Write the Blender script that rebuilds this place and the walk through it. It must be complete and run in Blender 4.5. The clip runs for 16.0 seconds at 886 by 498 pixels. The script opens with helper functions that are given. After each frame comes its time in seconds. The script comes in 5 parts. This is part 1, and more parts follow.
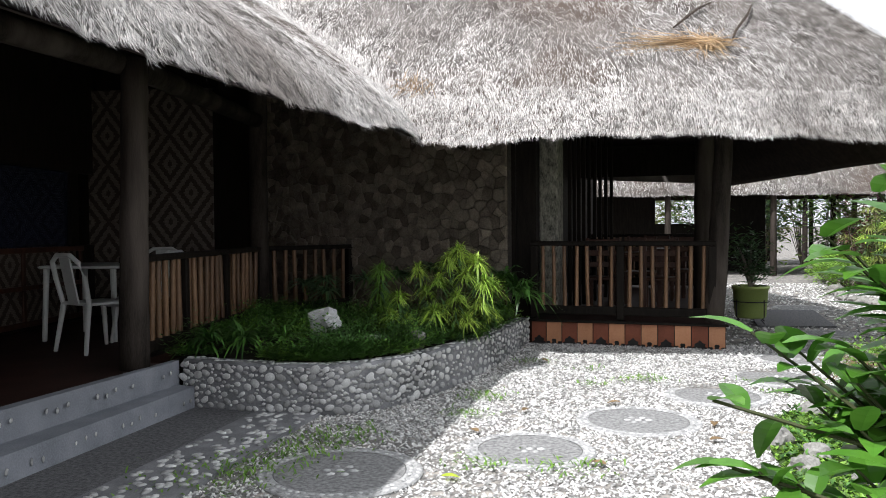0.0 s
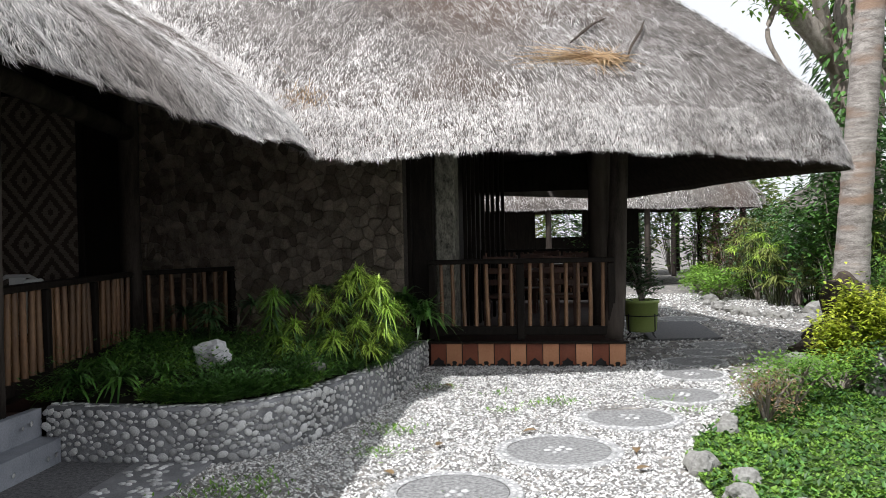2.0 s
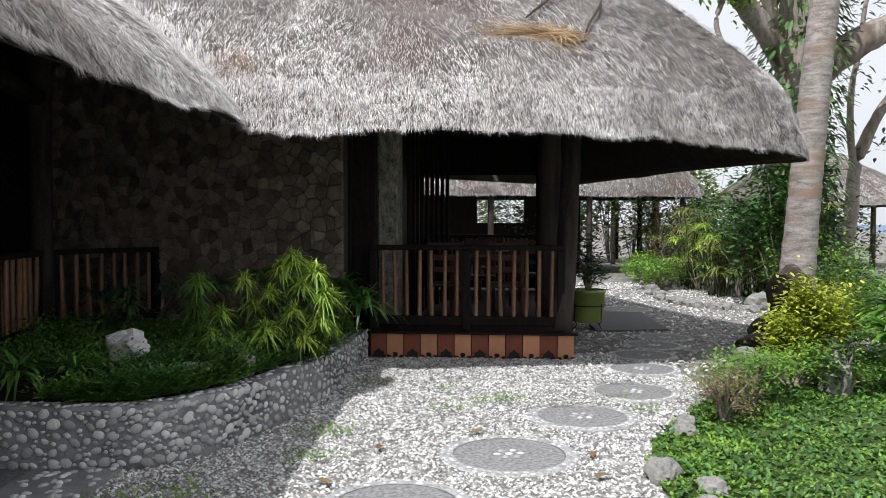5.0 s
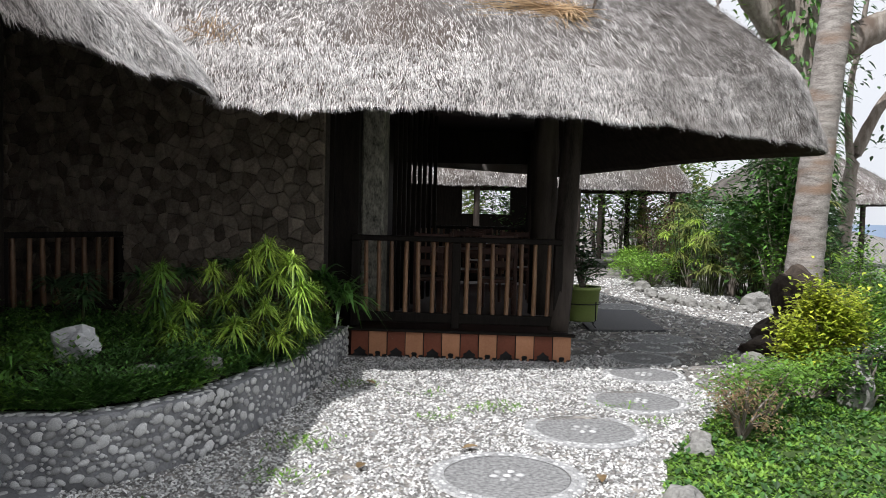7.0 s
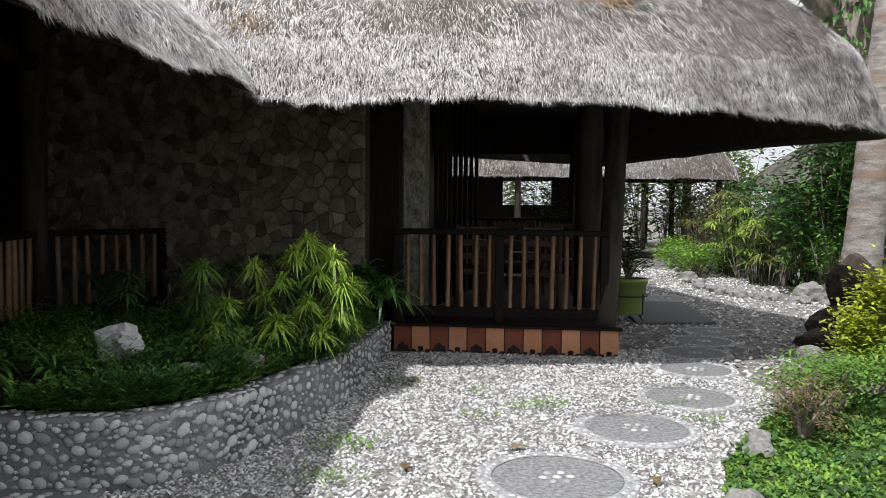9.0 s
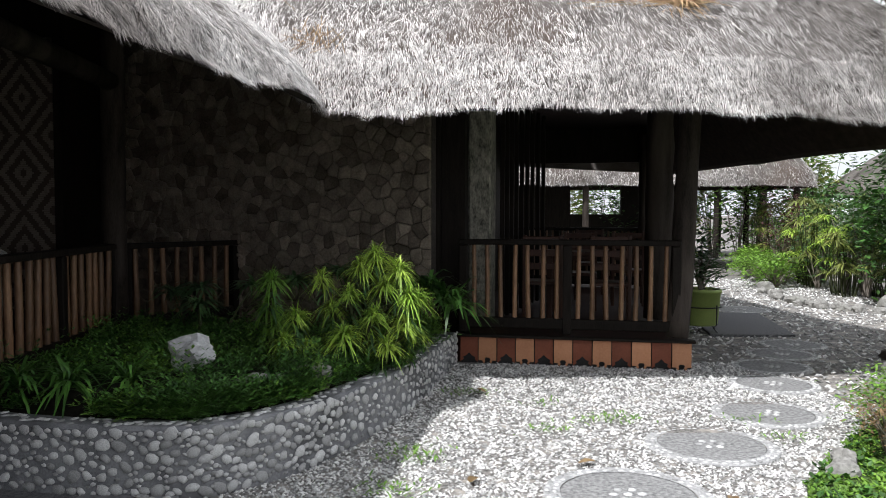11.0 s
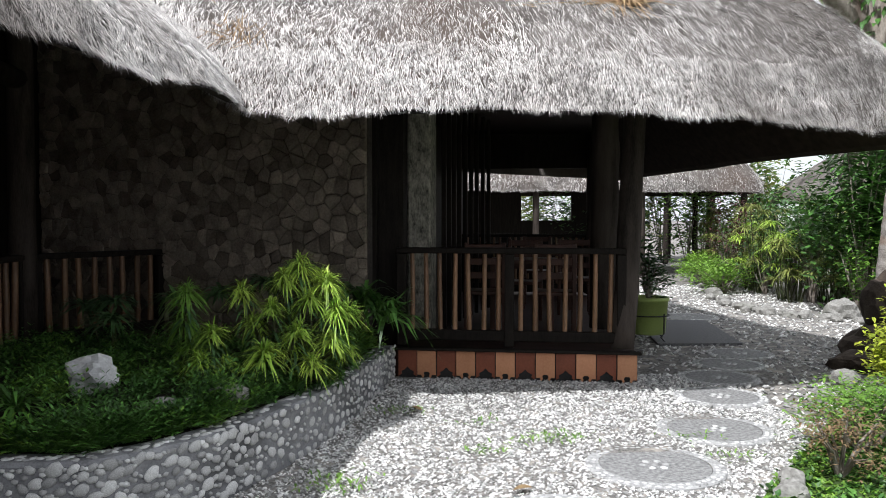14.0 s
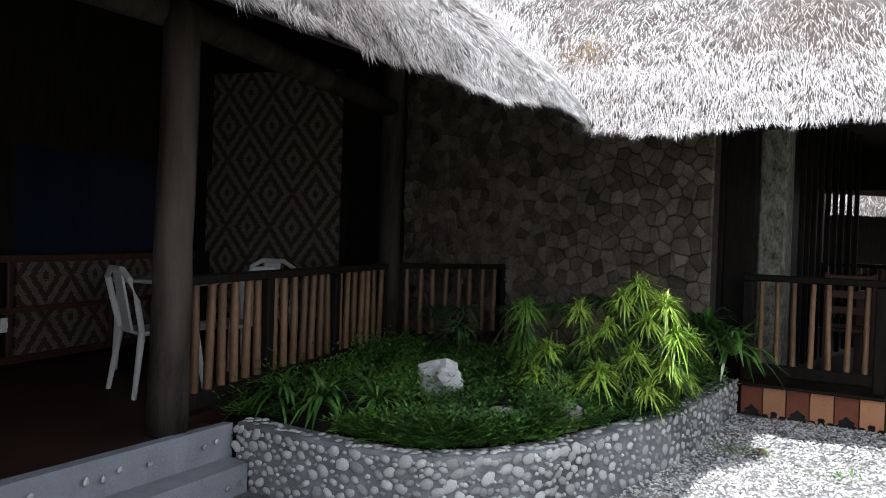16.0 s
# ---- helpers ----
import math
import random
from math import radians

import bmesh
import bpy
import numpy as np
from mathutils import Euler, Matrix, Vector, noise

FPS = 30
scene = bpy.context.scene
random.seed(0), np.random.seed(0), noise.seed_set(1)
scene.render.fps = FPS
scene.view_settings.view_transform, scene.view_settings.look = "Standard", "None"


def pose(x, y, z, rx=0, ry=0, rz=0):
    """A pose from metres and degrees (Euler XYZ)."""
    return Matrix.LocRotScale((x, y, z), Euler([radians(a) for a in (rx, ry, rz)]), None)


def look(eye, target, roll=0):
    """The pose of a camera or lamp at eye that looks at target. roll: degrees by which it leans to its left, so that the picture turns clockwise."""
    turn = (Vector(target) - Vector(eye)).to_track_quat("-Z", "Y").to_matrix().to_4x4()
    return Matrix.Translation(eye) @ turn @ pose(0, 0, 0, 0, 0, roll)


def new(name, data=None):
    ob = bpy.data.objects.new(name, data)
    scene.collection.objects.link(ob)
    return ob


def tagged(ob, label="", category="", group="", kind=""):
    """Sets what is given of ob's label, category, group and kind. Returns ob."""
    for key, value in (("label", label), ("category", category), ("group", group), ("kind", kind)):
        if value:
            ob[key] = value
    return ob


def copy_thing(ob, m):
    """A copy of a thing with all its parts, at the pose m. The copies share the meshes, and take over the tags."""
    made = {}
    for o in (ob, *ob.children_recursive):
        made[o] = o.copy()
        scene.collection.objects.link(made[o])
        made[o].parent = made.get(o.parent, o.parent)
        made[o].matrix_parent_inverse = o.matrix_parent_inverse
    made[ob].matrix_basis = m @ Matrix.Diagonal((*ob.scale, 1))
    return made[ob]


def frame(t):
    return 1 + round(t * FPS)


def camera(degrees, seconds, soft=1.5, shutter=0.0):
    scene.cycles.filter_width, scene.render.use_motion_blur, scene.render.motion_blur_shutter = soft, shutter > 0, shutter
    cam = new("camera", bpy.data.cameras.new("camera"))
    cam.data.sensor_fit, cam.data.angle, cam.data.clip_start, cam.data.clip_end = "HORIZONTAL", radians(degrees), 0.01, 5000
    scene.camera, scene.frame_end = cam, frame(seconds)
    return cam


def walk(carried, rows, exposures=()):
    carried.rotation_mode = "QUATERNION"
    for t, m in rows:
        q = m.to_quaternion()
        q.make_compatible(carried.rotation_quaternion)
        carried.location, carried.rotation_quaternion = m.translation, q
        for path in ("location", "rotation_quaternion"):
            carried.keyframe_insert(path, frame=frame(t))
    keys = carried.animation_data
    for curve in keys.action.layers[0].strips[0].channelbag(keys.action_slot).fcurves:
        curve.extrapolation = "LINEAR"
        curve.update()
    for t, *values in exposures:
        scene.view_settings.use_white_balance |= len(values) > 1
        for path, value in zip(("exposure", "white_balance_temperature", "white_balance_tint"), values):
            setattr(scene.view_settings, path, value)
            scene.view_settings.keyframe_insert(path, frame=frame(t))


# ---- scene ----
cam = camera(58.9, 16.0, soft=0.9)
PATH = [
    (0, (0.102, -0.408, 1.44), (-0.094, 1.582, 1.388), -0.4),
    (0.5, (0.017, -0.209, 1.468), (-0.107, 1.786, 1.408), -0.3),
    (1, (-0.028, -0.078, 1.479), (-0.114, 1.918, 1.388), 0.3),
    (1.5, (-0.088, -0.003, 1.494), (-0.065, 1.996, 1.439), -0.2),
    (2, (-0.156, 0.027, 1.502), (-0.033, 2.023, 1.481), -1.2),
    (2.5, (-0.209, 0.049, 1.507), (-0.084, 2.045, 1.524), -1.7),
    (3, (-0.238, 0.052, 1.519), (-0.114, 2.048, 1.55), -1.1),
    (3.5, (-0.254, 0.063, 1.507), (-0.07, 2.055, 1.505), -1.1),
    (4, (-0.245, 0.12, 1.505), (-0.007, 2.105, 1.436), -1.0),
    (4.5, (-0.181, 0.311, 1.509), (0.084, 2.292, 1.447), -0.3),
    (7, (-0.161, 1.159, 1.507), (0.167, 3.13, 1.418), 1.4),
    (7.5, (-0.158, 1.231, 1.515), (0.254, 3.186, 1.428), 0.9),
    (8, (-0.164, 1.278, 1.516), (0.271, 3.227, 1.415), 0.7),
    (8.5, (-0.162, 1.299, 1.516), (0.221, 3.259, 1.407), 0.8),
    (9, (-0.164, 1.306, 1.515), (0.063, 3.29, 1.403), 0.6),
    (9.5, (-0.165, 1.324, 1.522), (-0.066, 3.32, 1.426), 0.3),
    (12, (-0.118, 1.38, 1.516), (-0.064, 3.378, 1.431), 0.1),
    (12.5, (-0.071, 1.53, 1.52), (0.092, 3.522, 1.449), 0.5),
    (13, (-0.052, 1.616, 1.527), (0.145, 3.606, 1.49), 0.3),
    (13.5, (-0.022, 1.656, 1.518), (0.142, 3.649, 1.473), 0.3),
    (14, (0.035, 1.696, 1.53), (0.204, 3.688, 1.458), 0.0),
    (14.5, (0.058, 1.697, 1.529), (0.325, 3.677, 1.444), 0.4),
    (15, (0.053, 1.709, 1.549), (0.261, 3.697, 1.468), 0.8),
    (15.5, (0.003, 1.735, 1.532), (-0.187, 3.726, 1.512), 1.1),
    (16, (-0.003, 1.75, 1.532), (-0.663, 3.637, 1.496), 1.9),
]
walk(cam, [(t, look(eye, target, roll)) for t, eye, target, roll in PATH], exposures=[(0, 0.40, 6060, 11), (1.5, 0.30, 6060, 11), (3.5, 0.03, 6060, 12), (4.5, 0.05, 6060, 12), (7, 0.06, 6060, 12), (8, -0.04, 6060, 12), (9.5, 0.04, 6060, 12), (12, 0.34, 6000, 11), (12.5, 0.36, 6000, 11), (15, 0.24, 5960, 11), (15.5, 0.28, 5900, 11), (16, 0.66, 5800, 11)])

# ---- light ----
SUN_TO = Vector((1.2, 1.1, -2.3)).normalized()
world = bpy.data.worlds.new("sky")
scene.world = world
world.use_nodes = True
wn = world.node_tree.nodes
sky = wn.new("ShaderNodeTexSky")
sky.sky_type = "NISHITA"
sky.sun_disc = False
sky.sun_elevation = math.asin(-SUN_TO.z)
sky.sun_rotation = math.atan2(-SUN_TO.x, -SUN_TO.y)
sky.air_density, sky.dust_density = 1.2, 3.0
wn["Background"].inputs["Strength"].default_value = 0.12
haze = wn.new("ShaderNodeMix")
haze.data_type = "RGBA"
cloud = wn.new("ShaderNodeTexNoise")
cloud.inputs["Scale"].default_value, cloud.inputs["Detail"].default_value = 2.2, 5
cover = wn.new("ShaderNodeMapRange")
cover.inputs[1].default_value, cover.inputs[2].default_value = 0.3, 0.55
cover.inputs[3].default_value, cover.inputs[4].default_value = 0.75, 1.0
world.node_tree.links.new(cloud.outputs["Fac"], cover.inputs[0])
world.node_tree.links.new(cover.outputs[0], haze.inputs["Factor"])
world.node_tree.links.new(sky.outputs[0], haze.inputs[6])
haze.inputs[7].default_value = (7.3, 7.3, 7.25, 1)
world.node_tree.links.new(haze.outputs[2], wn["Background"].inputs["Color"])
sun_data = bpy.data.lights.new("sun", "SUN")
sun_data.energy, sun_data.angle, sun_data.color = 4.8, radians(0.6), (1.0, 0.965, 0.915)
sun = new("sun", sun_data)
sun.matrix_world = look((0, 0, 30), Vector((0, 0, 30)) + SUN_TO)


# ---- materials ----
def mat(name, a, b, scale=8.0, rough=0.8, bump=0.3, c=None, fine=60.0, metal=0.0, vary=0.0, spec=0.3, stretch=(1, 1, 1), bump_scale=None, translucent=0.0):
    """Two-scale noise between colours a and b, stains of colour c, fine grain, bump; vary changes value per object."""
    m = bpy.data.materials.new(name)
    m.use_nodes = True
    nt = m.node_tree
    n, l = nt.nodes, nt.links
    bs = n["Principled BSDF"]
    tc = n.new("ShaderNodeTexCoord")
    mp = n.new("ShaderNodeMapping")
    mp.inputs["Scale"].default_value = stretch
    l.new(tc.outputs["Object"], mp.inputs["Vector"])
    n1 = n.new("ShaderNodeTexNoise")
    n1.inputs["Scale"].default_value, n1.inputs["Detail"].default_value = scale, 6
    n2 = n.new("ShaderNodeTexNoise")
    n2.inputs["Scale"].default_value, n2.inputs["Detail"].default_value = fine, 3
    l.new(mp.outputs[0], n1.inputs["Vector"])
    l.new(mp.outputs[0], n2.inputs["Vector"])
    mixv = n.new("ShaderNodeMix")
    mixv.data_type = "FLOAT"
    mixv.inputs["Factor"].default_value = 0.4
    l.new(n1.outputs["Fac"], mixv.inputs[2])
    l.new(n2.outputs["Fac"], mixv.inputs[3])
    ramp = n.new("ShaderNodeValToRGB")
    ramp.color_ramp.elements[0].position, ramp.color_ramp.elements[1].position = 0.34, 0.66
    ramp.color_ramp.elements[0].color, ramp.color_ramp.elements[1].color = (*a, 1), (*b, 1)
    l.new(mixv.outputs[0], ramp.inputs[0])
    out = ramp.outputs[0]
    if c:
        n3 = n.new("ShaderNodeTexNoise")
        n3.inputs["Scale"].default_value, n3.inputs["Detail"].default_value = scale * 0.23, 5
        l.new(mp.outputs[0], n3.inputs["Vector"])
        r3 = n.new("ShaderNodeValToRGB")
        r3.color_ramp.elements[0].position, r3.color_ramp.elements[1].position = 0.5, 0.68
        l.new(n3.outputs["Fac"], r3.inputs[0])
        mc = n.new("ShaderNodeMix")
        mc.data_type = "RGBA"
        l.new(r3.outputs[0], mc.inputs["Factor"])
        l.new(out, mc.inputs[6])
        mc.inputs[7].default_value = (*c, 1)
        out = mc.outputs[2]
    if vary:
        oi = n.new("ShaderNodeObjectInfo")
        geo = n.new("ShaderNodeNewGeometry")
        add = n.new("ShaderNodeMath")
        l.new(oi.outputs["Random"], add.inputs[0])
        l.new(geo.outputs["Random Per Island"], add.inputs[1])
        fr = n.new("ShaderNodeMath")
        fr.operation = "FRACT"
        l.new(add.outputs[0], fr.inputs[0])
        rg = n.new("ShaderNodeMapRange")
        rg.inputs[3].default_value, rg.inputs[4].default_value = 1 - vary, 1 + vary
        l.new(fr.outputs[0], rg.inputs[0])
        hs = n.new("ShaderNodeHueSaturation")
        l.new(rg.outputs[0], hs.inputs["Value"])
        l.new(out, hs.inputs["Color"])
        out = hs.outputs[0]
    l.new(out, bs.inputs["Base Color"])
    bs.inputs["Roughness"].default_value = rough
    bs.inputs["Metallic"].default_value = metal
    bs.inputs["Specular IOR Level"].default_value = spec
    if bump:
        bp = n.new("ShaderNodeBump")
        bp.inputs["Strength"].default_value, bp.inputs["Distance"].default_value = bump, 0.01
        l.new(mixv.outputs[0], bp.inputs["Height"])
        l.new(bp.outputs[0], bs.inputs["Normal"])
    if translucent:
        tr = n.new("ShaderNodeBsdfTranslucent")
        l.new(out, tr.inputs["Color"])
        ms = n.new("ShaderNodeMixShader")
        ms.inputs[0].default_value = translucent
        l.new(bs.outputs[0], ms.inputs[1])
        l.new(tr.outputs[0], ms.inputs[2])
        l.new(ms.outputs[0], n["Material Output"].inputs["Surface"])
    return m


def leaf_mat(name, a, b, vary=0.35, rough=0.45, tr=0.3):
    return mat(name, a, b, scale=3, fine=25, rough=rough, bump=0.0, vary=vary, spec=0.4, translucent=tr)


# Cover colour is lowered to paint the shade in the gaps between straws.
M_THATCH = mat("weathered thatch with gap shade", (0.045, 0.04, 0.035), (0.22, 0.20, 0.185), scale=2.2, fine=70, rough=0.95, bump=1.0, c=(0.11, 0.085, 0.07), spec=0.05)
M_STRAW = mat("grey thatch straws", (0.36, 0.335, 0.315), (0.76, 0.73, 0.70), scale=1.6, fine=30, rough=0.9, bump=0.0, c=(0.29, 0.26, 0.24), vary=0.75, spec=0.1)
M_GOLD = mat("dry golden straw", (0.30, 0.19, 0.10), (0.55, 0.40, 0.24), scale=5, rough=0.85, bump=0.0, vary=0.4, spec=0.2)
M_SOFFIT = mat("dark thatch underside", (0.015, 0.011, 0.008), (0.045, 0.03, 0.022), scale=12, fine=90, rough=1.0, bump=0.6)
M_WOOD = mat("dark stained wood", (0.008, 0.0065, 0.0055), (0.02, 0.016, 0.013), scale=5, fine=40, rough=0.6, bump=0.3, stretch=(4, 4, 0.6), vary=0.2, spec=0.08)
M_POST = mat("weathered dark log", (0.016, 0.013, 0.011), (0.052, 0.042, 0.035), scale=5, fine=45, rough=0.8, bump=0.6, stretch=(3, 3, 0.5), c=(0.085, 0.07, 0.06), spec=0.1)
M_BAMBOO = mat("varnished bamboo pole", (0.10, 0.052, 0.026), (0.25, 0.14, 0.072), scale=4, fine=40, rough=0.45, bump=0.15, stretch=(3, 3, 0.5), vary=0.35, spec=0.4)
M_FLOOR = mat("dark red polished floor", (0.02, 0.010, 0.008), (0.045, 0.022, 0.017), scale=3, rough=0.6, bump=0.1, spec=0.12)
M_CEMENT = mat("grey cement", (0.13, 0.13, 0.135), (0.26, 0.26, 0.265), scale=5, fine=90, rough=0.9, bump=0.5, c=(0.16, 0.16, 0.16))
M_STEP = mat("pale blue-grey step cement", (0.17, 0.18, 0.20), (0.29, 0.30, 0.33), scale=4, fine=90, rough=0.85, bump=0.4, c=(0.2, 0.21, 0.23))
M_RIM = mat("pale pebbled cement rim", (0.22, 0.22, 0.215), (0.46, 0.455, 0.445), scale=24, fine=120, rough=0.9, bump=0.6)
M_WASH = mat("washed pebble screed", (0.10, 0.10, 0.10), (0.36, 0.355, 0.345), scale=40, fine=170, rough=0.85, bump=0.8)
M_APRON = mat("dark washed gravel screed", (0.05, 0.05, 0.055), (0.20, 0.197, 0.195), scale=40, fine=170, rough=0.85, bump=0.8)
M_PEBBLE = mat("river pebble", (0.30, 0.298, 0.29), (0.58, 0.575, 0.56), scale=9, fine=60, rough=0.7, bump=0.2, vary=0.4)
M_GRAVEL = mat("pale beach gravel", (0.34, 0.335, 0.32), (0.66, 0.65, 0.625), scale=9, fine=80, rough=0.85, bump=0.3, vary=0.6)
M_EARTH = mat("gravel bed", (0.05, 0.046, 0.042), (0.30, 0.285, 0.265), scale=36, fine=110, rough=0.95, bump=1.0, c=(0.36, 0.33, 0.29))
M_SOIL = mat("dark soil", (0.01, 0.009, 0.006), (0.03, 0.026, 0.018), scale=10, rough=1.0, bump=0.8)
M_TURF = mat("turf soil", (0.025, 0.05, 0.012), (0.06, 0.095, 0.022), scale=6, rough=1.0, bump=0.8)
M_STONE = mat("brown wall stone", (0.10, 0.083, 0.065), (0.25, 0.21, 0.165), scale=6, fine=50, rough=0.9, bump=0.9, vary=0.45, spec=0.1)
M_RENDER = mat("stained planter cement", (0.13, 0.13, 0.135), (0.29, 0.29, 0.295), scale=7, fine=90, rough=0.9, bump=0.6, c=(0.075, 0.075, 0.075))
M_SWITCH = mat("white switch plastic", (0.6, 0.6, 0.58), (0.7, 0.7, 0.68), scale=3, rough=0.4, bump=0.0)
M_MORTAR = mat("dark mortar", (0.03, 0.026, 0.022), (0.07, 0.06, 0.052), scale=20, rough=1.0, bump=0.6)
M_PILLAR = mat("flecked grey-green stone pillar", (0.05, 0.05, 0.04), (0.36, 0.34, 0.28), scale=22, fine=60, rough=0.9, bump=0.7, stretch=(1, 1, 0.5))
M_ROCK = mat("weathered limestone rock", (0.13, 0.125, 0.112), (0.36, 0.35, 0.325), scale=5, fine=40, rough=0.9, bump=0.9, c=(0.18, 0.18, 0.15))
M_ROCKW = mat("white limestone rock", (0.36, 0.355, 0.35), (0.62, 0.615, 0.61), scale=5, fine=40, rough=0.85, bump=0.6, c=(0.3, 0.3, 0.29))
M_RED = mat("dark red-brown painted board", (0.17, 0.052, 0.026), (0.25, 0.08, 0.042), scale=4, rough=0.55, bump=0.15, vary=0.12)
M_TAN = mat("tan painted board", (0.44, 0.20, 0.10), (0.55, 0.27, 0.145), scale=4, rough=0.55, bump=0.15, vary=0.12)
M_TABLE = mat("reddish brown stained wood", (0.03, 0.013, 0.008), (0.075, 0.03, 0.018), scale=5, rough=0.5, bump=0.15, stretch=(4, 4, 0.8), vary=0.2)
M_BLACK = mat("black painted metal", (0.012, 0.012, 0.012), (0.03, 0.03, 0.03), scale=9, rough=0.45, bump=0.05)
M_WHITE = mat("white plastic", (0.44, 0.44, 0.42), (0.55, 0.55, 0.53), scale=3, rough=0.4, bump=0.02)
M_POT = mat("lime green plastic pot", (0.26, 0.33, 0.09), (0.34, 0.42, 0.13), scale=4, rough=0.45, bump=0.03, c=(0.24, 0.29, 0.1))
M_BARK = mat("pale palm bark", (0.13, 0.112, 0.098), (0.42, 0.385, 0.35), scale=5, fine=40, rough=0.95, bump=1.0, c=(0.26, 0.18, 0.13), stretch=(1, 1, 4))
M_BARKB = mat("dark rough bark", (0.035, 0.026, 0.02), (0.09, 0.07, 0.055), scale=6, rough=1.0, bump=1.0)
M_BARKT = mat("grey brown tree bark", (0.15, 0.125, 0.10), (0.36, 0.32, 0.28), scale=6, fine=40, rough=0.95, bump=1.0, stretch=(2, 2, 0.5), c=(0.12, 0.09, 0.07))
M_STEM = mat("dark green stem", (0.04, 0.05, 0.02), (0.09, 0.10, 0.045), scale=6, rough=0.8, bump=0.1)
L_YEL = leaf_mat("yellow-green leaf", (0.17, 0.33, 0.04), (0.48, 0.60, 0.10), vary=0.5, tr=0.28)
L_MID = leaf_mat("fresh green leaf", (0.10, 0.22, 0.03), (0.22, 0.38, 0.06))
L_BIG = leaf_mat("glossy mid green leaf", (0.045, 0.14, 0.016), (0.13, 0.30, 0.035), rough=0.3)
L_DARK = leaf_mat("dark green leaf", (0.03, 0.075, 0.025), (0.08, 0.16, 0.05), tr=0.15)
L_FERN = leaf_mat("fern green leaf", (0.022, 0.07, 0.014), (0.10, 0.22, 0.038), vary=0.6, tr=0.15)
L_GRASS = leaf_mat("clover and grass leaf", (0.10, 0.21, 0.026), (0.22, 0.37, 0.05), vary=0.5)
L_GOLD = leaf_mat("golden shrub leaf", (0.22, 0.33, 0.03), (0.56, 0.57, 0.06), vary=0.4)
L_RUST = leaf_mat("dry brownish leaf", (0.14, 0.09, 0.045), (0.26, 0.18, 0.09), tr=0.15)
L_CROTON = leaf_mat("olive croton leaf", (0.13, 0.18, 0.04), (0.30, 0.32, 0.09))
L_WINE = leaf_mat("wine red leaf", (0.05, 0.014, 0.016), (0.10, 0.03, 0.03), tr=0.15)


def weave_mat():
    """Stepped diamond weave of pale and dark bamboo strips."""
    m = bpy.data.materials.new("woven bamboo mat")
    m.use_nodes = True
    nt = m.node_tree
    n, l = nt.nodes, nt.links
    bs = n["Principled BSDF"]
    tc = n.new("ShaderNodeTexCoord")
    sep = n.new("ShaderNodeSeparateXYZ")
    l.new(tc.outputs["Object"], sep.inputs[0])

    def op(kind, a, b=None):
        q = n.new("ShaderNodeMath")
        q.operation = kind
        for i, v in enumerate((a, b)):
            if v is None:
                continue
            if isinstance(v, (int, float)):
                q.inputs[i].default_value = v
            else:
                l.new(v, q.inputs[i])
        return q.outputs[0]

    u = op("SNAP", sep.outputs["Y"], 0.018)
    v = op("SNAP", sep.outputs["Z"], 0.018)
    pu = op("PINGPONG", u, 0.27)
    pv = op("PINGPONG", v, 0.36)
    d = op("ADD", op("MULTIPLY", pu, 1.333), pv)
    band = op("GREATER_THAN", op("PINGPONG", d, 0.09), 0.045)
    strip = op("FRACT", op("DIVIDE", sep.outputs["Z"], 0.018))
    gap = op("GREATER_THAN", strip, 0.12)
    mx = n.new("ShaderNodeMix")
    mx.data_type = "RGBA"
    mx.inputs[6].default_value = (0.035, 0.022, 0.014, 1)
    mx.inputs[7].default_value = (0.155, 0.13, 0.105, 1)
    l.new(op("MULTIPLY", band, gap), mx.inputs[0])
    nz = n.new("ShaderNodeTexNoise")
    nz.inputs["Scale"].default_value = 30
    hs = n.new("ShaderNodeHueSaturation")
    rg = n.new("ShaderNodeMapRange")
    rg.inputs[3].default_value, rg.inputs[4].default_value = 0.55, 1.3
    l.new(tc.outputs["Object"], nz.inputs["Vector"])
    l.new(nz.outputs["Fac"], rg.inputs[0])
    l.new(rg.outputs[0], hs.inputs["Value"])
    l.new(mx.outputs[2], hs.inputs["Color"])
    l.new(hs.outputs[0], bs.inputs["Base Color"])
    bp = n.new("ShaderNodeBump")
    bp.inputs["Strength"].default_value, bp.inputs["Distance"].default_value = 0.6, 0.004
    l.new(strip, bp.inputs["Height"])
    l.new(bp.outputs[0], bs.inputs["Normal"])
    bs.inputs["Roughness"].default_value = 0.6
    return m


M_WEAVE = weave_mat()


def simple(name, colour, rough, **inputs):
    m = bpy.data.materials.new(name)
    m.use_nodes = True
    bs = m.node_tree.nodes["Principled BSDF"]
    bs.inputs["Base Color"].default_value = (*colour, 1)
    bs.inputs["Roughness"].default_value = rough
    for k, v in inputs.items():
        bs.inputs[k.replace("_", " ")].default_value = v
    return m


M_GLASS = simple("dark blue window glass", (0.01, 0.014, 0.03), 0.04)
M_SEA = mat("blue sea water", (0.03, 0.09, 0.20), (0.06, 0.15, 0.28), scale=0.2, fine=2.0, rough=0.3, bump=0.6)
M_SAND = mat("pale sand", (0.42, 0.39, 0.34), (0.58, 0.55, 0.50), scale=1, rough=1.0, bump=0.3)


